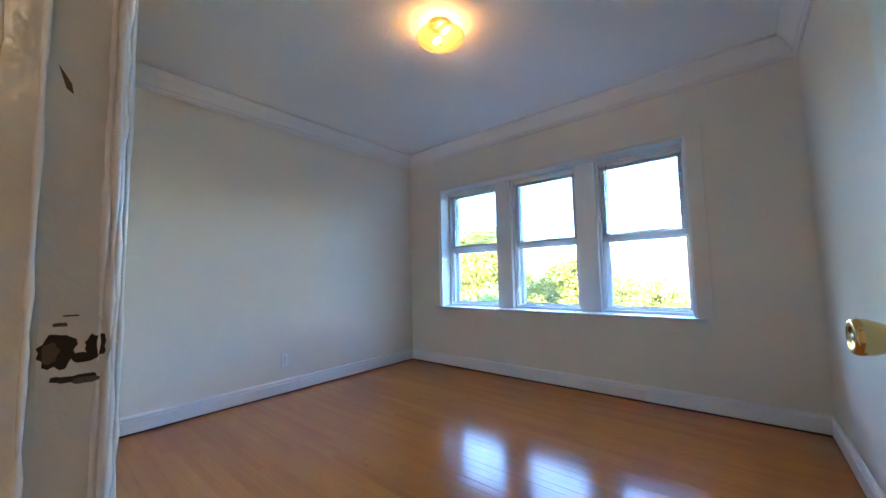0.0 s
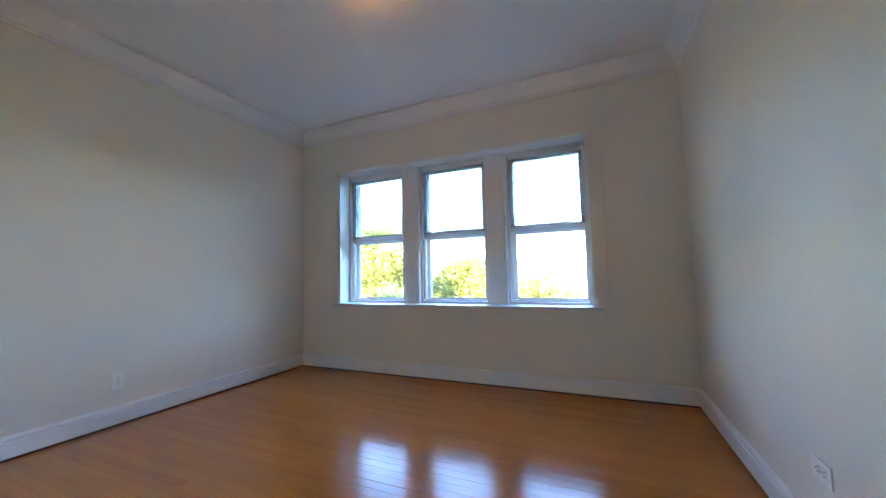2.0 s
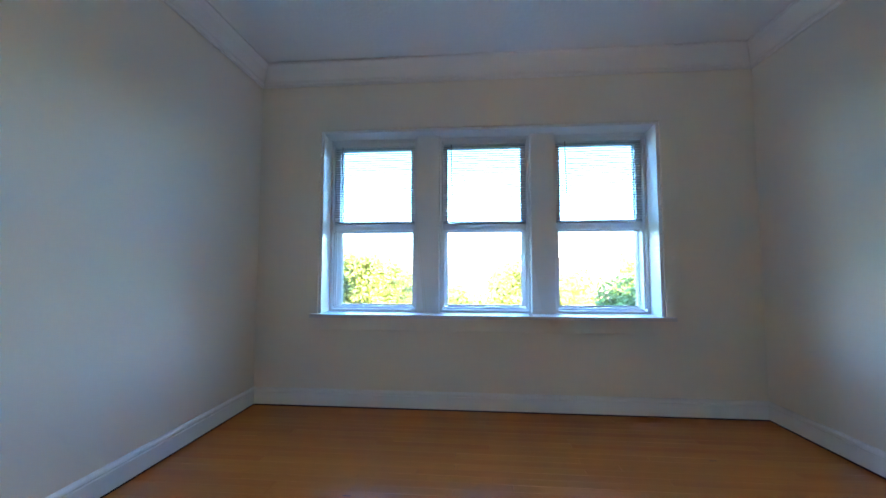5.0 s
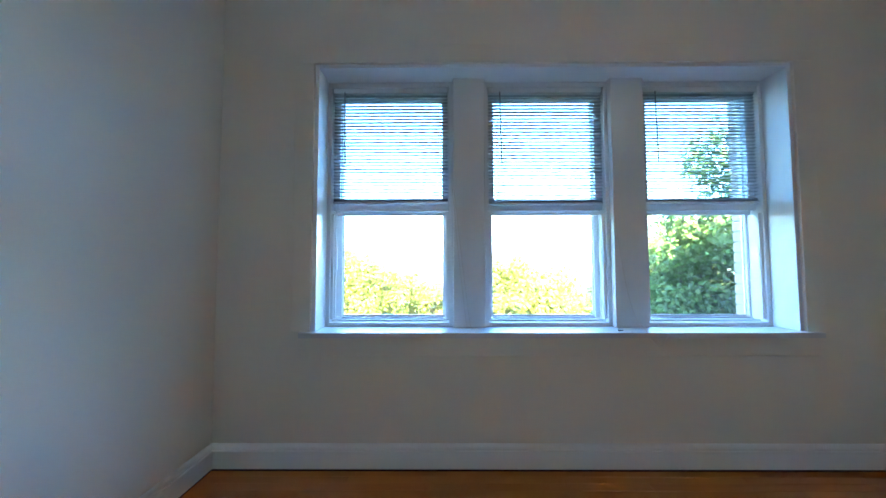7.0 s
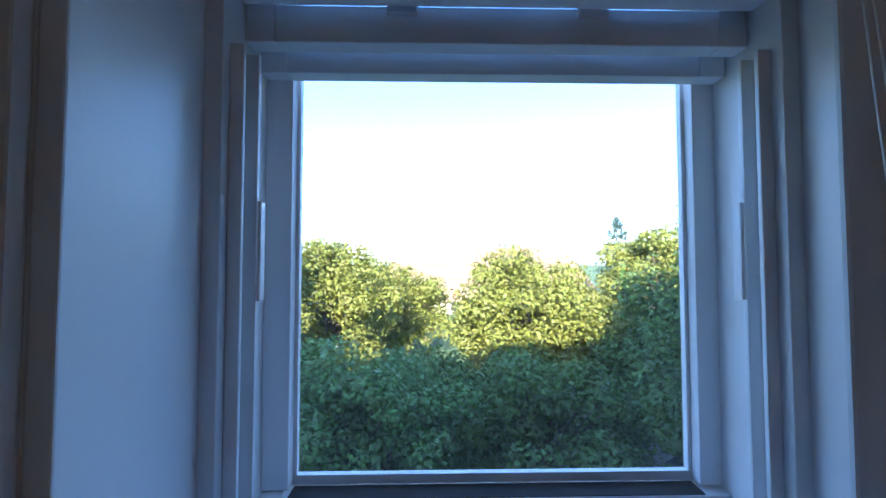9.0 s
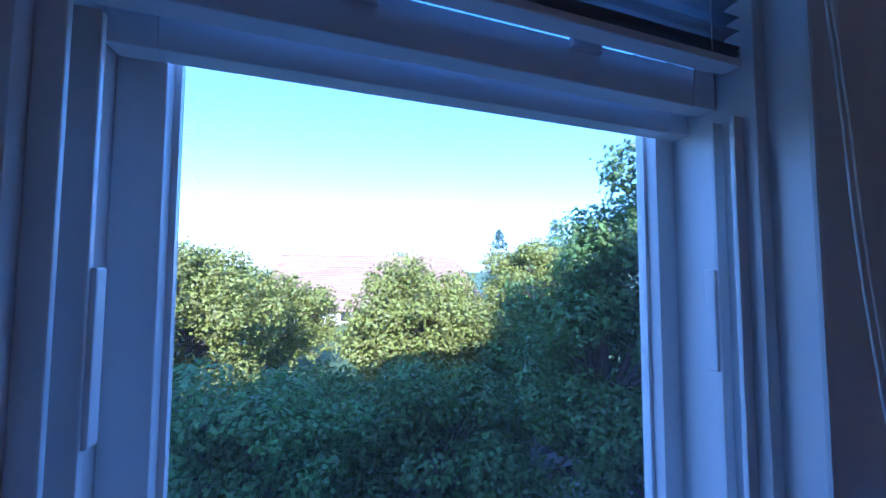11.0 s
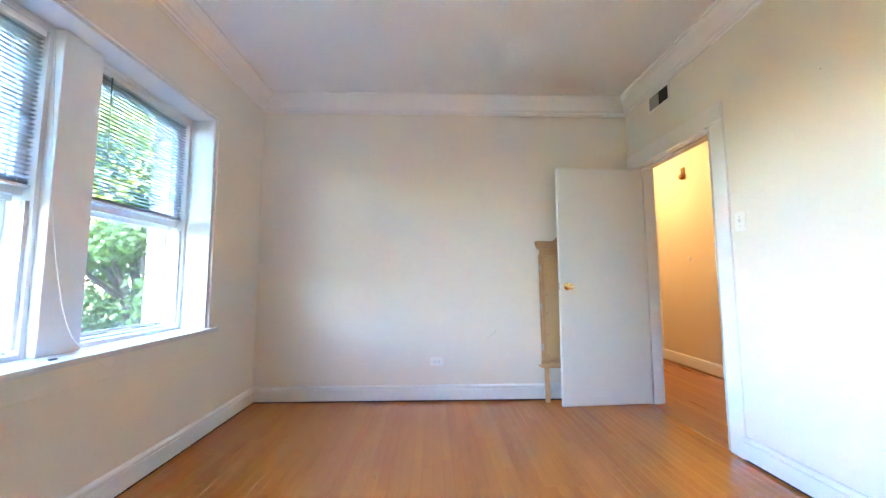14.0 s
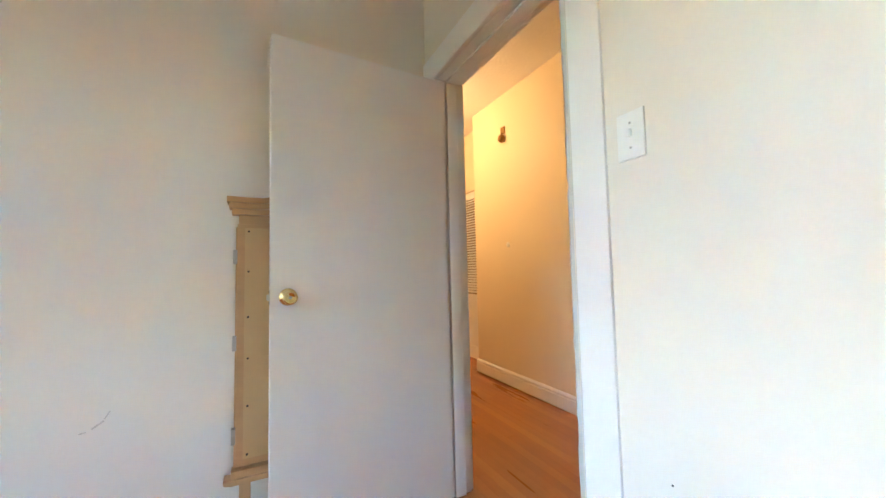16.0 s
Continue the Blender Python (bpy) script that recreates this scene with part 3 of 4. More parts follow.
cord([(2.195, 0.128, 2.16), (2.205, 0.115, 1.7), (2.24, 0.10, 1.2), (2.285, 0.05, 0.80), (2.31, -0.04, 0.74), (2.33, -0.062, 0.68), (2.36, -0.07, 0.655), (2.40, -0.066, 0.69), (2.42, -0.05, 0.735), (2.40, 0.02, 0.732)])


# ---- ceiling light ----


def ceiling_light(x, y, label, group="ceiling lights"):
    c = thing("ceiling_light", (x, y, H), label, "ceiling light", group)
    up = Matrix.Translation((x, y, 0))
    part("canopy", lathe([(0.06, H - 0.022), (0.075, H - 0.016), (0.078, H - 0.001)], 32, up), M_BRASS, c)
    bowl = bmesh.new()
    prof = [(0.158, H - 0.090), (0.150, H - 0.100), (0.122, H - 0.112), (0.080, H - 0.121), (0.035, H - 0.126), (0.006, H - 0.127)]
    n = 48
    rings = [[bowl.verts.new((x + r * math.cos(2 * math.pi * i / n), y + r * math.sin(2 * math.pi * i / n), z)) for i in range(n)] for r, z in prof]
    for a, b in zip(rings, rings[1:]):
        for i in range(n):
            bowl.faces.new((a[i], a[(i + 1) % n], b[(i + 1) % n], b[i])).smooth = True
    bmesh.ops.solidify(bowl, geom=list(bowl.faces), thickness=0.004)
    b = part("bowl", bowl, M_BOWL, c, "amber frosted glass bowl with faint engraving")
    part("finial", lathe([(0.003, H - 0.146), (0.009, H - 0.142), (0.010, H - 0.134), (0.004, H - 0.127), (0.004, H - 0.02)], 16, up), M_BRASS, c, "small dark brass finial")
    for dx, dy in ((-0.055, 0.02), (0.055, -0.02)):
        part("bulb", lathe([(0.004, -0.034), (0.020, -0.026), (0.028, 0.0), (0.022, 0.024), (0.012, 0.040), (0.011, 0.055)], 16, Matrix.Translation((x + dx, y + dy, H - 0.078)) @ Matrix.Rotation(radians(80), 4, "Y") @ Matrix.Diagonal((0.8, 0.8, 0.8, 1))), M_BULB, c, "glowing warm bulb")
    return c


ceiling_light(2.045, -1.745, "lit amber glass bowl light on the bedroom ceiling")
ceiling_light(5.30, -3.72, "lit amber glass bowl light on the hall ceiling")

# ---- outlets, switch, register ----


def duplex_outlet(m, label):
    o = thing("wall_outlet", (0, 0, 0), label, "outlet", "wall outlets")
    part("cover_plate", boxes([(-0.035, 0.035, -0.006, 0, -0.0575, 0.0575)], 0.002), M_PLATE, o)
    for z in (-0.0195, 0.0195):
        f = part("socket_face", boxes([(-0.0165, 0.0165, -0.0085, -0.006, z - 0.0135, z + 0.0135)], 0.001), M_PLATE, o)
        for x in (-0.0065, 0.0065):
            part("slot", boxes([(x - 0.0013, x + 0.0013, -0.0092, -0.0085, z - 0.001, z + 0.008)]), M_SLOT, f)
        part("ground_hole", tube(bmesh.new(), (0, -0.0092, z - 0.007), (0, -0.0085, z - 0.007), 0.0026, n=8), M_SLOT, f)
    part("screw", tube(bmesh.new(), (0, -0.0075, 0), (0, -0.006, 0), 0.003, n=8), M_STEEL, o)
    o.matrix_basis = m
    return o


duplex_outlet(pose(0.0, -1.760, 0.318, 0, 0, 90), "ivory duplex outlet low on the wall above the baseboard")
duplex_outlet(pose(W, -1.590, 0.338, 0, 90, -90), "ivory duplex outlet mounted sideways low on the wall")

sw = thing("light_switch", (0, 0, 0), "ivory toggle switch plate beside the doorway", "light switch")
part("cover_plate", boxes([(-0.035, 0.035, -0.006, 0, -0.0575, 0.0575)], 0.002), M_PLATE, sw)
part("toggle", boxes([(-0.005, 0.005, -0.018, -0.006, -0.004, 0.014)], 0.002), M_PLATE, sw)
for z in (-0.03, 0.03):
    part("screw", tube(bmesh.new(), (0, -0.0075, z), (0, -0.006, z), 0.003, n=8), M_STEEL, sw)
sw.matrix_basis = pose(2.695, D, 1.400, 0, 0, 180)

reg = thing("air_register", (3.37, D, 2.52), "wall air register, one half plated over and one half dark", "air vent")
part("frame", boxes([(3.235, 3.252, D, D + 0.008, 2.452, 2.592), (3.488, 3.505, D, D + 0.008, 2.452, 2.592), (3.252, 3.488, D, D + 0.008, 2.452, 2.466), (3.252, 3.488, D, D + 0.008, 2.578, 2.592)], 0.002), M_TRIM, reg)
part("backing", boxes([(3.252, 3.370, D, D + 0.002, 2.466, 2.578)]), M_BLACK, reg, "dark open duct")
part("cover", boxes([(3.374, 3.488, D, D + 0.005, 2.466, 2.578)], 0.001), mat("grey_register_plate", (0.34, 0.33, 0.31), rough=0.5), reg, "dull grey plate")
for i in range(7):
    part("slat", boxes([(3.254, 3.370, D + 0.002, D + 0.006, 2.474 + 0.0145 * i, 2.4765 + 0.0145 * i)]), M_BLACK, reg)

# ---- dresser mirror leaning on the wall behind the door ----


def dresser_mirror():
    o = thing("dresser_mirror", (0, 0, 0), "honey maple arched dresser mirror, hinged wings folded over the glass", "mirror")
    arch = []
    for i in range(25):
        a = i / 24
        y = 0.30 - 0.60 * a
        arch.append((y, 1.405 + 0.128 * math.sin(math.pi * a) ** 0.85))
    top = [(0.455, 1.400), (0.33, 1.398), *arch, (-0.33, 1.398), (-0.455, 1.400)]
    low = [(y * 0.985, z - 0.066) for y, z in top]
    # moulded cornice in three stepped layers
    for k, (x0, dz0, dz1, sx) in enumerate(((-0.052, 0.0, 0.022, 1.0), (-0.040, 0.022, 0.044, 0.985), (-0.026, 0.044, 0.066, 0.965))):
        a = [(y * sx, z - dz0) for y, z in top]
        b = [(y * sx, z - dz1) for y, z in top]
        part("cornice_moulding", slab(a + b[::-1], x0, 0.024), M_PINE, o)
    # header with a scalloped lower edge
    scal = []
    for i in range(33):
        a = i / 32
        y = -0.235 + 0.47 * a
        scal.append((y, 1.292 + 0.040 * math.sin(2 * math.pi * a) ** 2 * (1 if 0 < a < 1 else 0) + 0.006 * math.sin(math.pi * a)))
    part("header_panel", slab([(0.415, 1.338), *[(y * 0.95, z - 0.064) for y, z in arch], (-0.415, 1.338), (-0.415, 1.285), (-0.24, 1.285), *scal, (0.24, 1.285), (0.415, 1.285)], -0.006, 0.020), M_PINE, o)
    for s in (1, -1):
        part("stile", boxes([(0.0, 0.022, min(s * 0.36, s * 0.425), max(s * 0.36, s * 0.425), 0.345, 1.284)], 0.002), M_PINE, o)
        part("leg", boxes([(0.0, 0.022, s * 0.385 - 0.020, s * 0.385 + 0.020, 0.0, 0.300)], 0.003), M_PINE, o)
    part("base_rail", boxes([(-0.030, 0.024, -0.432, 0.432, 0.318, 0.345)], 0.004), M_PINE, o)
    part("base_moulding", slab([(0.455, 0.318), (0.452, 0.306), (0.430, 0.300), (-0.430, 0.300), (-0.452, 0.306), (-0.455, 0.318)], -0.044, 0.022), M_PINE, o)
    part("lower_rail", boxes([(0.002, 0.020, -0.36, 0.36, 0.345, 0.400)], 0.002), M_PINE, o)
    part("mirror_glass", boxes([(0.012, 0.016, -0.358, 0.358, 0.400, 1.40)]), M_MIRROR, o, "silvered mirror glass")

    # wings: left outline in (distance from the hinge side, height)
    curve = [(0.000, 1.292), (0.150, 1.292), (0.185, 1.280), (0.225, 1.250), (0.265, 1.214), (0.300, 1.190), (0.330, 1.178), (0.352, 1.172)]
    for s, tilt in ((1, 0.0), (-1, 3.4)):
        edge = [(s * (0.418 - u), v) for u, v in curve] + [(s * (0.418 - 0.352), 0.362), (s * 0.418, 0.362)]
        inner = [(s * (0.418 - u), v) for u, v in ((0.026, 1.276), (0.145, 1.276), (0.320, 1.085), (0.320, 0.385), (0.026, 0.385))]
        turn = Matrix.Translation((0, s * 0.24, 0.82)) @ Matrix.Rotation(radians(tilt), 4, "X") @ Matrix.Translation((0, -s * 0.24, -0.82))
        if tilt:
            turn = Matrix.Translation((-0.004, -0.012, 0)) @ turn
        bm = slab(edge, -0.030, -0.008, 0.0015)
        bmesh.ops.transform(bm, matrix=turn, verts=bm.verts)
        wing = part("wing", bm, M_PINE, o, "folded maple wing seen from its back")
        bm = slab(inner, -0.034, -0.030)
        bmesh.ops.transform(bm, matrix=turn, verts=bm.verts)
        part("backing_board", bm, M_BOARD, wing, "tan hardboard backing fixed with small screws")
        us = [(0.040, v) for v in (0.40, 0.58, 0.76, 0.92, 1.10, 1.262)] + [(0.307, v) for v in (0.40, 0.58, 0.73, 0.88, 1.06)] + [(0.135, 1.262), (0.215, 1.185), (0.17, 0.396)]
        for u, v in us:
            bm = tube(bmesh.new(), (-0.0365, s * (0.418 - u), v), (-0.034, s * (0.418 - u), v), 0.0042, n=8)
            bmesh.ops.transform(bm, matrix=turn, verts=bm.verts)
            part("screw", bm, M_BLACK, wing)
        for v in (0.47, 0.82, 1.16):
            part("hinge", boxes([(-0.030, 0.0, min(s * 0.418, s * 0.432), max(s * 0.418, s * 0.432), v - 0.028, v + 0.028)], 0.001), M_STEEL, o, "dull metal hinge")
    o.matrix_basis = pose(3.782, -2.935, 0, 0, 2.0, 0)
    return o


dresser_mirror()

# small things on the window stool and marks on the walls
latch = thing("window_latch", (2.20, 0.02, 0.727), "small black loose window latch lying on the stool", "latch")
part("latch_body", boxes([(2.188, 2.214, 0.012, 0.024, 0.727, 0.733)], 0.002), M_SLOT, latch)
part("latch_tongue", boxes([(2.196, 2.204, 0.024, 0.036, 0.727, 0.731)], 0.001), M_SLOT, latch)
scar = mat("flaked_paint_scar", (0.62, 0.57, 0.50), rough=0.7, var=0.2, scale=40)
marks = [(W - 0.0012, -2.09, 0.57, 0.040, 0.006, 35), (W - 0.0012, -2.115, 0.60, 0.030, 0.004, 60), (W - 0.0012, -2.05, 0.55, 0.020, 0.004, 10)]
for x, y, z, l, w, a in marks:
    ob = structure("paint_scar", boxes([(-0.0008, 0.0008, -l / 2, l / 2, -w / 2, w / 2)], 0.0005), scar, "flaked paint scar on the wall", "wall mark")
    ob.matrix_basis = pose(x, y, z, -a, 0, 0)
for x, z in ((2.645, 0.62), (2.20, 2.05)):
    structure("nail_hole", boxes([(x - 0.002, x + 0.002, D, D + 0.001, z - 0.002, z + 0.002)]), M_SLOT, "small dark nail hole in the wall", "wall mark")

# ---- hall ----
structure("wall_hall_south", boxes([(1.2, HX, HY - 0.35, HY, -0.05, H)]), M_HALL, "cream hall wall lit warm by a lamp", "wall")
structure("wall_hall_north", boxes([(W + TH, 6.9, D - TH, D, -0.05, H)]), M_HALL, "cream hall wall", "wall")
structure("wall_hall_east", boxes([(6.7, 6.9, HY - 0.35, D - TH, -0.05, H)]), M_HALL, "cream wall at the end of the hall", "wall")
structure("wall_hall_west", boxes([(1.06, 1.2, HY - 0.35, D - TH, -0.05, H)]), M_HALL, "cream wall at the end of the hall", "wall")
structure("wall_closet", boxes([(HX, 5.52, HY - 0.35, HY - 0.22, -0.05, H), (6.20, 6.7, HY - 0.35, HY - 0.22, -0.05, H), (5.52, 6.20, HY - 0.35, HY - 0.22, 2.04, H)]), M_HALL, "cream closet wall round a louvred door", "wall")
structure("ceiling_hall", boxes([(1.06, 6.9, HY - 0.35, D - TH, H, H + 0.15)]), M_CEIL, "white hall ceiling", "ceiling")
structure("baseboard_hall", sweep(skirt, [(1.2, HY, 0, 1), (HX, HY, 1, 1), (HX, HY - 0.22, 1, 0)]), M_TRIM, "white painted hall baseboard", "baseboard")
structure("baseboard_hall", sweep(skirt, [(6.7, D - TH, -1, -1), (JR + 0.12, D - TH, 0, -1)]), M_TRIM, "white painted hall baseboard", "baseboard")


def louvre_door():
    y = HY - 0.25
    d = thing("louvred_door", (5.86, y, 0), "tall cream louvred closet door with a panelled foot", "door")
    part("stile", boxes([(5.525, 5.585, y - 0.015, y + 0.015, 0.012, 2.03)], 0.003), M_TRIM, d)
    part("stile", boxes([(6.135, 6.195, y - 0.015, y + 0.015, 0.012, 2.03)], 0.003), M_TRIM, d)
    for a, b in ((0.012, 0.16), (0.66, 0.78), (1.95, 2.03)):
        part("rail", boxes([(5.585, 6.135, y - 0.015, y + 0.015, a, b)], 0.003), M_TRIM, d)
    part("panel", boxes([(5.585, 6.135, y - 0.006, y + 0.006, 0.16, 0.66)], 0.002), M_TRIM, d)
    z = 0.80
    while z < 1.94:
        part("slat", slab([(y - 0.013, z + 0.022), (y - 0.009, z + 0.022), (y + 0.013, z), (y + 0.009, z)], 5.585, 6.135), M_TRIM, d)
        z += 0.032
    for zz in (0.72, 0.60):
        part("handle", boxes([(5.60, 5.66, y + 0.015, y + 0.035, zz - 0.012, zz + 0.012)], 0.004), M_BLACK, d, "small dark pull")


louvre_door()

ch = thing("door_chime", (4.87, HY, 2.36), "small tarnished brass chime on the hall wall", "door chime")
part("back_plate", boxes([(4.84, 4.90, HY, HY + 0.014, 2.37, 2.44)], 0.004), M_OLD_BRASS, ch)
part("bell", lathe([(0.006, 0), (0.032, 0.006), (0.040, 0.026), (0.032, 0.048), (0.010, 0.058)], 20, Matrix.Translation((4.87, HY, 2.325)) @ Matrix.Rotation(radians(-90), 4, "X")), M_OLD_BRASS, ch)
part("arm", tube(bmesh.new(), (4.87, HY + 0.02, 2.38), (4.87, HY + 0.03, 2.34), 0.008), M_OLD_BRASS, ch)
kn = thing("wall_button", (4.85, HY, 1.31), "small round painted button on the hall wall", "button")
part("disc", lathe([(0.024, 0), (0.024, 0.006), (0.018, 0.010)], 20, Matrix.Translation((4.85, HY, 1.31)) @ Matrix.Rotation(radians(-90), 4, "X")), M_PLATE, kn)

# ---- outdoors ----
GZ = -6.8
structure("ground", boxes([(-400, 400, -60, 700, GZ - 0.5, GZ)]), M_GRASS, "rough grass among trees", "ground")
structure("road", boxes([(-120, 160, 11.5, 17.0, GZ, GZ + 0.02)]), M_ROAD, "grey asphalt street below", "road")
structure("pavement", boxes([(-120, 160, 9.6, 11.3, GZ, GZ + 0.14)], 0.02), M_PAVE, "concrete pavement along the street", "pavement")
structure("apartment_building", boxes([(-14, -TH - 0.01, -12, 0.41, GZ, 5.0), (6.92, 24, -12, 0.41, GZ, 5.0), (W + TH + 0.01, 6.92, D + 0.01, 0.41, GZ, 5.0), (-TH - 0.01, 6.92, -12, HY - 0.36, GZ, 5.0), (-TH - 0.01, W + TH + 0.01, HY - 0.36, 0.41, H + 0.16, 5.0), (W + TH + 0.01, 6.92, HY - 0.36, D + 0.01, H + 0.16, 5.0), (-TH - 0.01, 6.92, HY - 0.36, 0.41, GZ, -0.12), (-TH - 0.01, 1.05, HY - 0.36, D - TH - 0.005, -0.12, H + 0.16)]), M_FACADE, "brick walls of the building around the flat", "building")

reveal = structure("brick_reveal", boxes([(RX1 - 0.010, RX1 - 0.004, 0.335, 0.425, Z0 - 0.1, RZ1)]), M_MORTAR, "pale brick reveal outside the window", "wall")
bme = bpy.data.meshes.new("brick")
bb = boxes([(-0.006, 0.006, -0.042, 0.042, -0.029, 0.029)], 0.002)
bb.to_mesh(bme)
bb.free()
bme.materials.append(M_BRICK)
for i in range(23):
    ob = new("brick", bme)
    ob.parent = reveal
    ob.location = (RX1 - 0.016, 0.383, Z0 - 0.07 + i * 0.068)


def tree(x, y, top, rx, ry, rz, leaves, size, material, seed, label, tall=0.0):
    rng = np.random.default_rng(seed)
    t = thing("tree", (x, y, GZ), label, "tree", "trees outside the window")
    cz = top - rz
    n = 95
    d = rng.normal(size=(n, 3))
    d /= np.linalg.norm(d, axis=1)[:, None]
    d[:, 2] = np.where(d[:, 2] < -0.8, -d[:, 2], d[:, 2])
    rad = rng.uniform(0.13, 0.27, n)
    shell = rng.uniform(0.40, 0.93, n)
    cen = d * shell[:, None] * np.array([rx, ry, rz]) + np.array([x, y, cz])
    rad = rad * min(rx, ry, rz) * (1.0 + 0.25 * rng.normal(size=n).clip(-1, 1))
    w = rad ** 2
    pick = rng.choice(n, leaves, p=w / w.sum())
    u = rng.normal(size=(leaves, 3))
    u /= np.linalg.norm(u, axis=1)[:, None]
    dist = rad[pick] * np.where(rng.random(leaves) < 0.7, rng.uniform(0.70, 1.10, leaves), rng.uniform(0.3, 1.45, leaves))
    p = cen[pick] + u * dist[:, None] * np.array([1.15, 1.15, 0.85])
    nor = u * 0.8 + np.array([0, 0, 0.5]) + 0.55 * rng.normal(size=(leaves, 3))
    nor /= np.linalg.norm(nor, axis=1)[:, None]
    a = np.cross(nor, rng.normal(size=(leaves, 3)))
    a /= np.linalg.norm(a, axis=1)[:, None]
    b = np.cross(nor, a)
    s = size * rng.uniform(0.6, 1.25, leaves)[:, None]
    v = np.stack([p - a * s * 0.5, p + b * s * 0.38 - nor * s * 0.12, p + a * s * 0.6, p - b * s * 0.38 - nor * s * 0.12], axis=1).reshape(-1, 3)
    base = np.arange(leaves)[:, None] * 4
    f = np.concatenate([base + np.array([0, 1, 2]), base + np.array([0, 2, 3])], axis=1).reshape(-1, 3)
    me = bpy.data.meshes.new("crown")
    me.from_pydata(v.tolist(), [], f.tolist())
    me.materials.append(material)
    ob = new("crown", me)
    ob.parent = t
    ob.matrix_parent_inverse = t.matrix_basis.inverted()
    bm = bmesh.new()
    fork = Vector((x + rng.uniform(-0.3, 0.3), y + rng.uniform(-0.3, 0.3), GZ + 0.45 * (cz - GZ) + 0.5))
    r = 0.028 * (top - GZ) + 0.04
    tube(bm, (x, y, GZ), fork, r, r * 0.75, 12)
    tube(bm, fork, (x, y, cz + rz * 0.5), r * 0.75, r * 0.15, 10)
    for i in range(0, n, 2):
        k = rng.uniform(0.0, 0.6)
        start = fork.lerp(Vector((x, y, cz + rz * 0.4)), k)
        tube(bm, start, cen[i], r * 0.35 * (1 - 0.5 * k), 0.02, 6)
    part("trunk", bm, M_BARK, t)
    return t


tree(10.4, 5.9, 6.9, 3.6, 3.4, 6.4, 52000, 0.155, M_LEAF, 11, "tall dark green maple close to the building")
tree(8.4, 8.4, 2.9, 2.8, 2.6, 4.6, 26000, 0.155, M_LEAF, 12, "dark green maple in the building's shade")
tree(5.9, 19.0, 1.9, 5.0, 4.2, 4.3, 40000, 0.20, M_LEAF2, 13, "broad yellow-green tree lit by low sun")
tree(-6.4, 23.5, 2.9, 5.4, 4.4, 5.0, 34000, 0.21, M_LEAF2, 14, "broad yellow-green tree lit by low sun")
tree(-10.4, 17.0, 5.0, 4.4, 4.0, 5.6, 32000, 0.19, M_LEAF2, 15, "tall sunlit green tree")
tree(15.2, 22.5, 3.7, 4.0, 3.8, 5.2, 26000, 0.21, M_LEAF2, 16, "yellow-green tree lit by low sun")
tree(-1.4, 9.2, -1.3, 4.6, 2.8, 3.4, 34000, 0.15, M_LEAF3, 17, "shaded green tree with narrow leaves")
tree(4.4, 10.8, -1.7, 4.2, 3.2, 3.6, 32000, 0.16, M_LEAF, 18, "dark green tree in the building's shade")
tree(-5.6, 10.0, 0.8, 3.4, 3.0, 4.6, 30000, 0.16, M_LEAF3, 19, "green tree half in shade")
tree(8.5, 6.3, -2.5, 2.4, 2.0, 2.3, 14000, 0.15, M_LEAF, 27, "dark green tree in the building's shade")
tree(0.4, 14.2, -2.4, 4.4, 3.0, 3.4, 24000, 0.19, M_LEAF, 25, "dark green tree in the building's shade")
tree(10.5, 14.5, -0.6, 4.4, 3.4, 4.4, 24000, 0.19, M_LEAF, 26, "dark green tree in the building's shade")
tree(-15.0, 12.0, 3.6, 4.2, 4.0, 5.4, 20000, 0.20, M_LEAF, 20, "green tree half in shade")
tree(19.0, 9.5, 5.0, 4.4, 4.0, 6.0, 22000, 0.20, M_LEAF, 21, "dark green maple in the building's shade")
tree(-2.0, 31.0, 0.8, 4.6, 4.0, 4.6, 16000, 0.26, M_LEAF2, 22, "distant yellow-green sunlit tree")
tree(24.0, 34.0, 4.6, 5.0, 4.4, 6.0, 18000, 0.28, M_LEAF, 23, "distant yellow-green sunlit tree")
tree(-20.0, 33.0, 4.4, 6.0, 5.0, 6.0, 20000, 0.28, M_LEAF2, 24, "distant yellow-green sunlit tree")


def spruce(x, y, top, r, seed):
    rng = np.random.default_rng(seed)
    t = thing("spruce_tree", (x, y, GZ), "slim distant spruce rising over the trees", "tree", "spruces")
    n = 9000
    h = rng.random(n) ** 0.7
    z = top - h * (top - GZ) * 0.9
    ang = rng.uniform(0, 2 * math.pi, n)
    rr = r * np.minimum(1.0, 3.6 * h + 0.03) * (0.45 + 0.65 * np.abs(np.sin(z * 3.1))) * rng.uniform(0.4, 1.0, n)
    p = np.stack([x + rr * np.cos(ang), y + rr * np.sin(ang), z - rr * 0.25], axis=1)
    a = rng.normal(size=(n, 3)) * 0.16
    b = rng.normal(size=(n, 3)) * 0.10
    v = np.stack([p, p + a, p + b], axis=1).reshape(-1, 3)
    me = bpy.data.meshes.new("crown")
    me.from_pydata(v.tolist(), [], np.arange(3 * n).reshape(-1, 3).tolist())
    me.materials.append(M_NEEDLE)
    ob = new("crown", me)
    ob.parent = t
    ob.matrix_parent_inverse = t.matrix_basis.inverted()
    part("trunk", tube(bmesh.new(), (x, y, GZ), (x, y, top - 0.4), 0.22, 0.03), M_BARK, t)


spruce(21.5, 40.0, 6.2, 2.4, 31)
spruce(27.0, 36.0, 7.2, 2.6, 32)


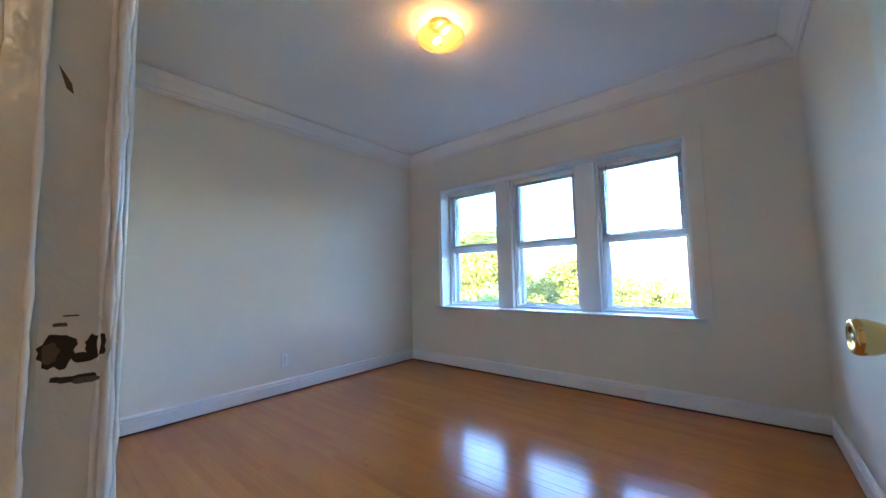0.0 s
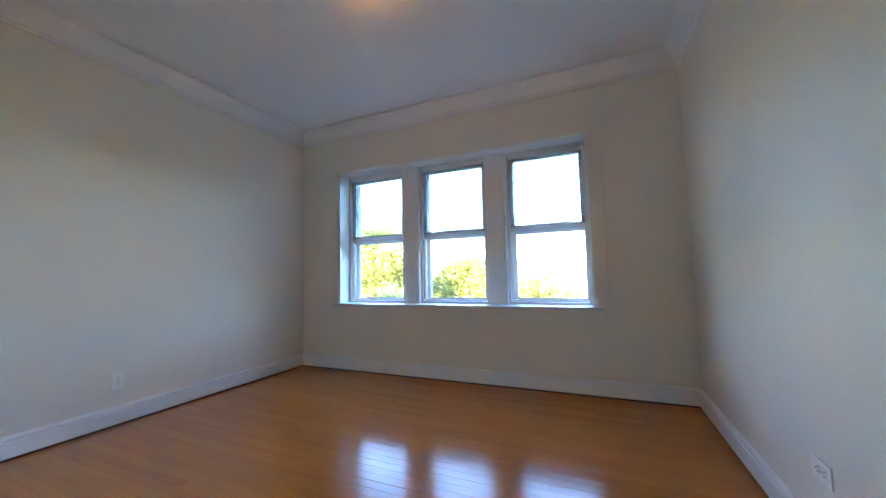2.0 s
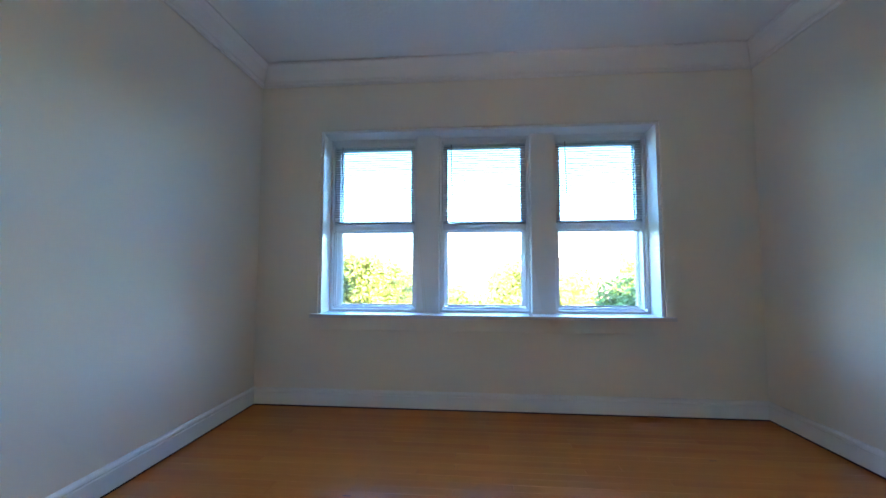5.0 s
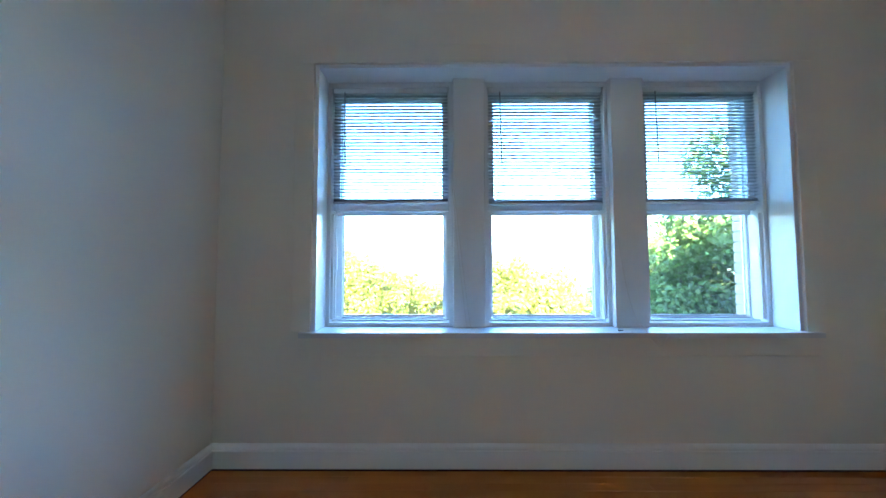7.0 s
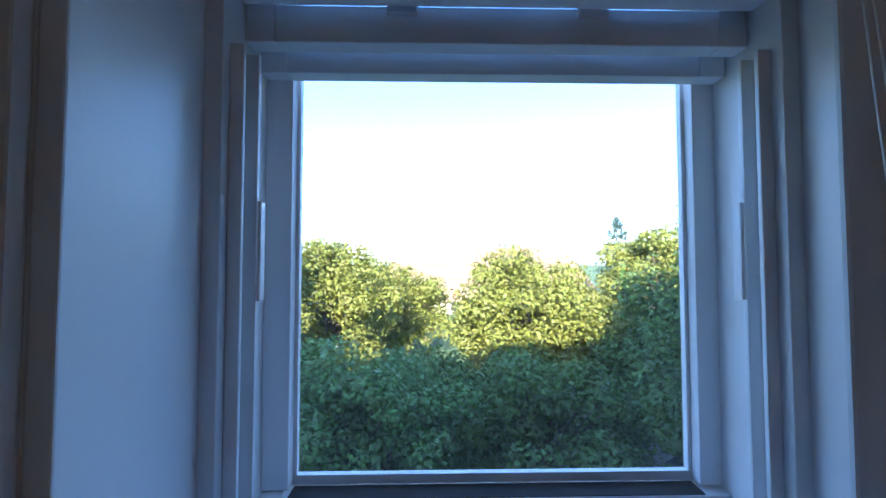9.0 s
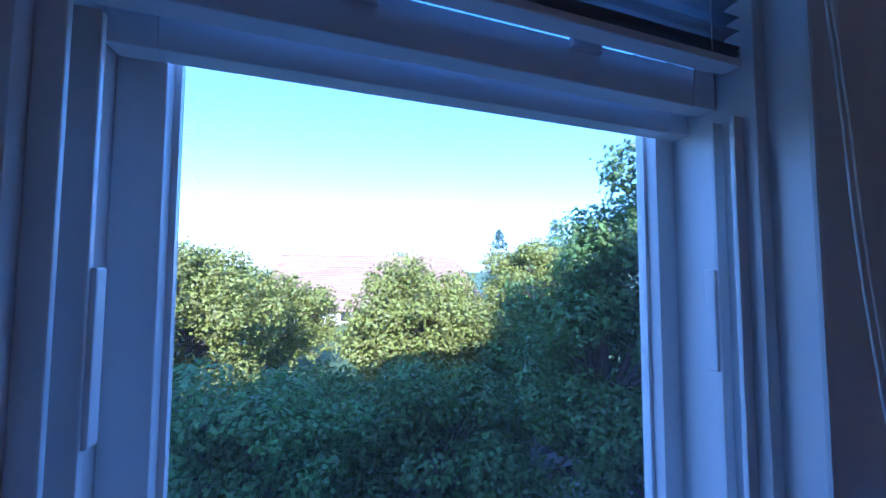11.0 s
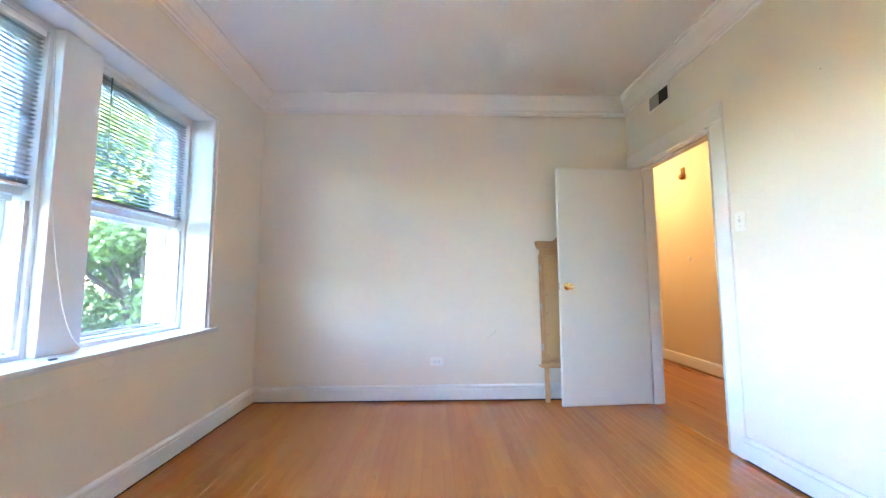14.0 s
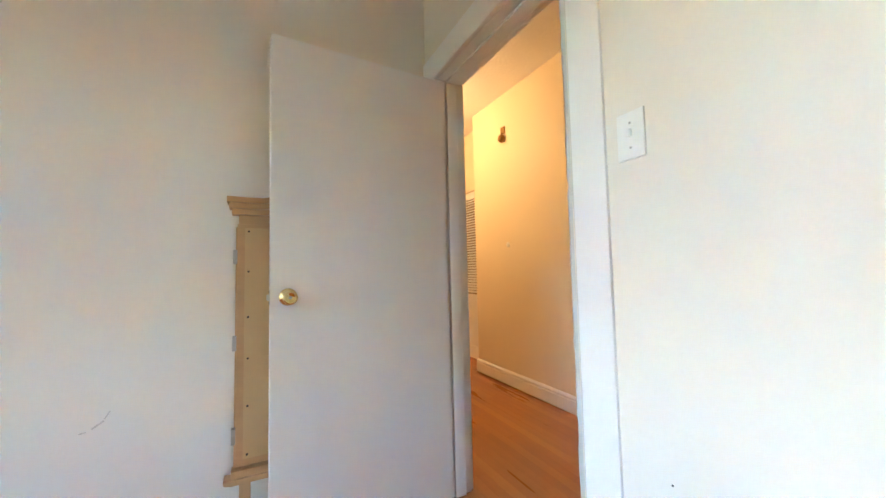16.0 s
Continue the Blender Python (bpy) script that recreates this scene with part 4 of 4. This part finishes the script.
def tiled_house():
    t = thing("house", (9.5, 60, GZ), "pale house with a broad red tiled roof beyond the trees", "house")
    part("wall", boxes([(-6.5, 24.5, 53, 68, GZ, -4.4)]), M_STUCCO, t)
    roof = bmesh.new()
    rows = 26
    for side in (1, -1):
        for i in range(rows):
            a, b = i / rows, (i + 1) / rows + 0.008
            y0, y1 = 60.5 - side * (8.2 - 8.2 * a), 60.5 - side * (8.2 - 8.2 * b)
            z0, z1 = -4.9 + 8.1 * a, -4.9 + 8.1 * b
            x0, x1 = -8.6 + 3.0 * a, 26.0 - 3.0 * a
            k = 20
            for j in range(k):
                xa, xb = x0 + (x1 - x0) * j / k, x0 + (x1 - x0) * (j + 1) / k
                q = [roof.verts.new(c) for c in ((xa, y0, z0 + 0.07), (xb, y0, z0 + 0.07), (xb, y1, z1), (xa, y1, z1), (xa, y0, z0), (xb, y0, z0))]
                roof.faces.new((q[0], q[1], q[2], q[3]))
                roof.faces.new((q[4], q[5], q[1], q[0]))
    for s in (1, -1):
        q = [roof.verts.new(c) for c in ((8.7 - s * 17.3, 52.3, -4.9), (8.7 - s * 17.3, 68.7, -4.9), (8.7 - s * 14.3, 60.5, 3.2))]
        roof.faces.new(q)
    r = part("roof", roof, M_TILE, t, "red clay tiles in courses")
    part("chimney", boxes([(14.0, 15.0, 59.6, 60.9, 1.0, 4.2)], 0.02), M_FACADE, r)
    part("ridge", boxes([(-5.6, 23.0, 60.3, 60.7, 3.15, 3.38)], 0.05), M_TILE, r)
    dm = part("dormer", boxes([(-3.6, -1.8, 53.6, 57.0, -4.0, -2.3)]), mat("white_dormer_wood", (0.75, 0.74, 0.70), rough=0.6), t, "white dormer")
    part("pane", boxes([(-3.3, -2.1, 53.55, 53.6, -3.7, -2.6)]), M_DARKGLASS, dm)
    for x in range(-5, 24, 4):
        w = part("window", boxes([(x, x + 1.3, 52.94, 53.0, -6.4, -5.0)]), M_STUCCO, t)
        part("pane", boxes([(x + 0.08, x + 1.22, 52.90, 52.94, -6.3, -5.1)]), M_DARKGLASS, w)


tiled_house()


def parked_car(x, y, paint, label):
    c = thing("car", (0, 0, 0), label, "car", "parked cars")
    side = [(-2.15, 0.30), (-2.20, 0.62), (-2.05, 0.82), (-1.45, 0.90), (-0.80, 1.38), (0.55, 1.42), (1.35, 0.98), (2.05, 0.88), (2.20, 0.62), (2.15, 0.30)]
    body = slab(side, -0.84, 0.84, 0.05)
    part("body", body, paint, c)
    for s in (1, -1):
        part("side_window", slab([(-1.25, 0.93), (-0.76, 1.32), (0.50, 1.36), (1.18, 0.98)], s * 0.842 - 0.004, s * 0.842 + 0.004), M_DARKGLASS, c)
        for yy in (-1.35, 1.38):
            w = part("wheel", tube(bmesh.new(), (s * 0.70, yy, 0.32), (s * 0.87, yy, 0.32), 0.32, n=24), M_TYRE, c)
            part("rim", tube(bmesh.new(), (s * 0.868, yy, 0.32), (s * 0.878, yy, 0.32), 0.20, n=16), M_STEEL, w)
    for yy, n in ((2.19, "headlight"), (-2.19, "tail_light")):
        for s in (0.6, -0.6):
            part(n, boxes([(s - 0.16, s + 0.16, yy - 0.03, yy + 0.03, 0.62, 0.74)], 0.01), M_PLATE if n == "headlight" else mat("red_lens", (0.4, 0.02, 0.02), rough=0.2), c)
    c.matrix_basis = pose(x, y, GZ + 0.02, 0, 0, 90)


parked_car(9.6, 12.7, M_CAR, "silver car parked on the street below the trees")
parked_car(15.6, 12.8, mat("white_car_paint", (0.75, 0.75, 0.74), rough=0.25, coat=0.5, var=0.02), "white car parked on the street below the trees")

# ---- floors, strip by strip ----
floor = structure("floor", boxes([(0, W, D, 0, -0.06, -0.012)]), M_GAP_SHADOW, "honey-orange varnished oak strip floor", "floor")
STRIP = 0.0575
cache = {}


def plank_mesh(length, width):
    key = (round(length, 2), round(width, 3))
    if key not in cache:
        l, w, c = length / 2 - 0.00025, width / 2 - 0.00025, 0.0005
        vs = [(sx * l, sy * w, -0.012) for sx, sy in ((-1, -1), (1, -1), (1, 1), (-1, 1))]
        vs += [(sx * l, sy * w, -c) for sx, sy in ((-1, -1), (1, -1), (1, 1), (-1, 1))]
        vs += [(sx * (l - c), sy * (w - c), 0) for sx, sy in ((-1, -1), (1, -1), (1, 1), (-1, 1))]
        fs = [(8, 9, 10, 11)]
        for i in range(4):
            j = (i + 1) % 4
            fs += [(i, j, 4 + j, 4 + i), (4 + i, 4 + j, 8 + j, 8 + i)]
        me = bpy.data.meshes.new("plank")
        me.from_pydata(vs, [], fs)
        me.materials.append(M_OAK)
        cache[key] = me
    return cache[key]


rnd = random.Random(4)
y = 0.0
while y > D + 0.005:
    w = min(STRIP, y - D)
    x = 0.0
    first = True
    while x < W - 0.001:
        l = rnd.choice((0.70, 0.90, 1.10, 1.30)) if not first else rnd.choice((0.35, 0.55, 0.75, 0.95, 1.15))
        first = False
        if W - x - l < 0.30:
            l = W - x
        l = min(l, W - x)
        ob = new("plank", plank_mesh(l, w))
        ob.parent = floor
        ob.location = (x + l / 2, y - w / 2, rnd.uniform(-0.0004, 0.0))
        ob.rotation_euler = (rnd.uniform(-0.006, 0.006), rnd.uniform(-0.0008, 0.0008), 0)
        x += l
    y -= w
for k, (gx, gy, gl) in enumerate(((1.634, -2.056, 0.07), (1.70, -2.10, 0.04), (1.15, -1.07, 0.05), (2.67, -1.24, 0.05), (2.92, -1.14, 0.03), (2.30, -2.40, 0.06), (0.95, -2.35, 0.04), (3.10, -0.60, 0.05))):
    gw = 0.0022 + 0.0012 * (k % 3)
    sliver = bmesh.new()
    vs = [sliver.verts.new((gx + a * gl, gy + c * gw, 0.0006)) for a, c in ((-0.5, 0.1), (-0.2, -0.9), (0.2, -0.5), (0.5, 0.0), (0.25, 0.8), (-0.25, 0.6))]
    sliver.faces.new(vs)
    part("gouge", sliver, M_GAP_SHADOW, floor, "dark splintered gouge in a strip")
hallf = structure("floor_hall", boxes([(1.06, 6.9, HY - 0.35, D, -0.06, -0.012)]), M_GAP_SHADOW, "worn oak strip floor in the hall", "floor")
bm = bmesh.new()
y = D
while y > HY - 0.34:
    x = 1.06
    while x < 6.9:
        l = rnd.uniform(0.6, 1.5)
        box(bm, x + 0.0005, min(x + l, 6.9) - 0.0005, y - STRIP + 0.0005, y - 0.0005, -0.012, rnd.uniform(-0.0006, 0))
        x += l
    y -= STRIP
hp = part("planks", bm, M_OAK2, hallf)
tagged(hp, kind="stuff")
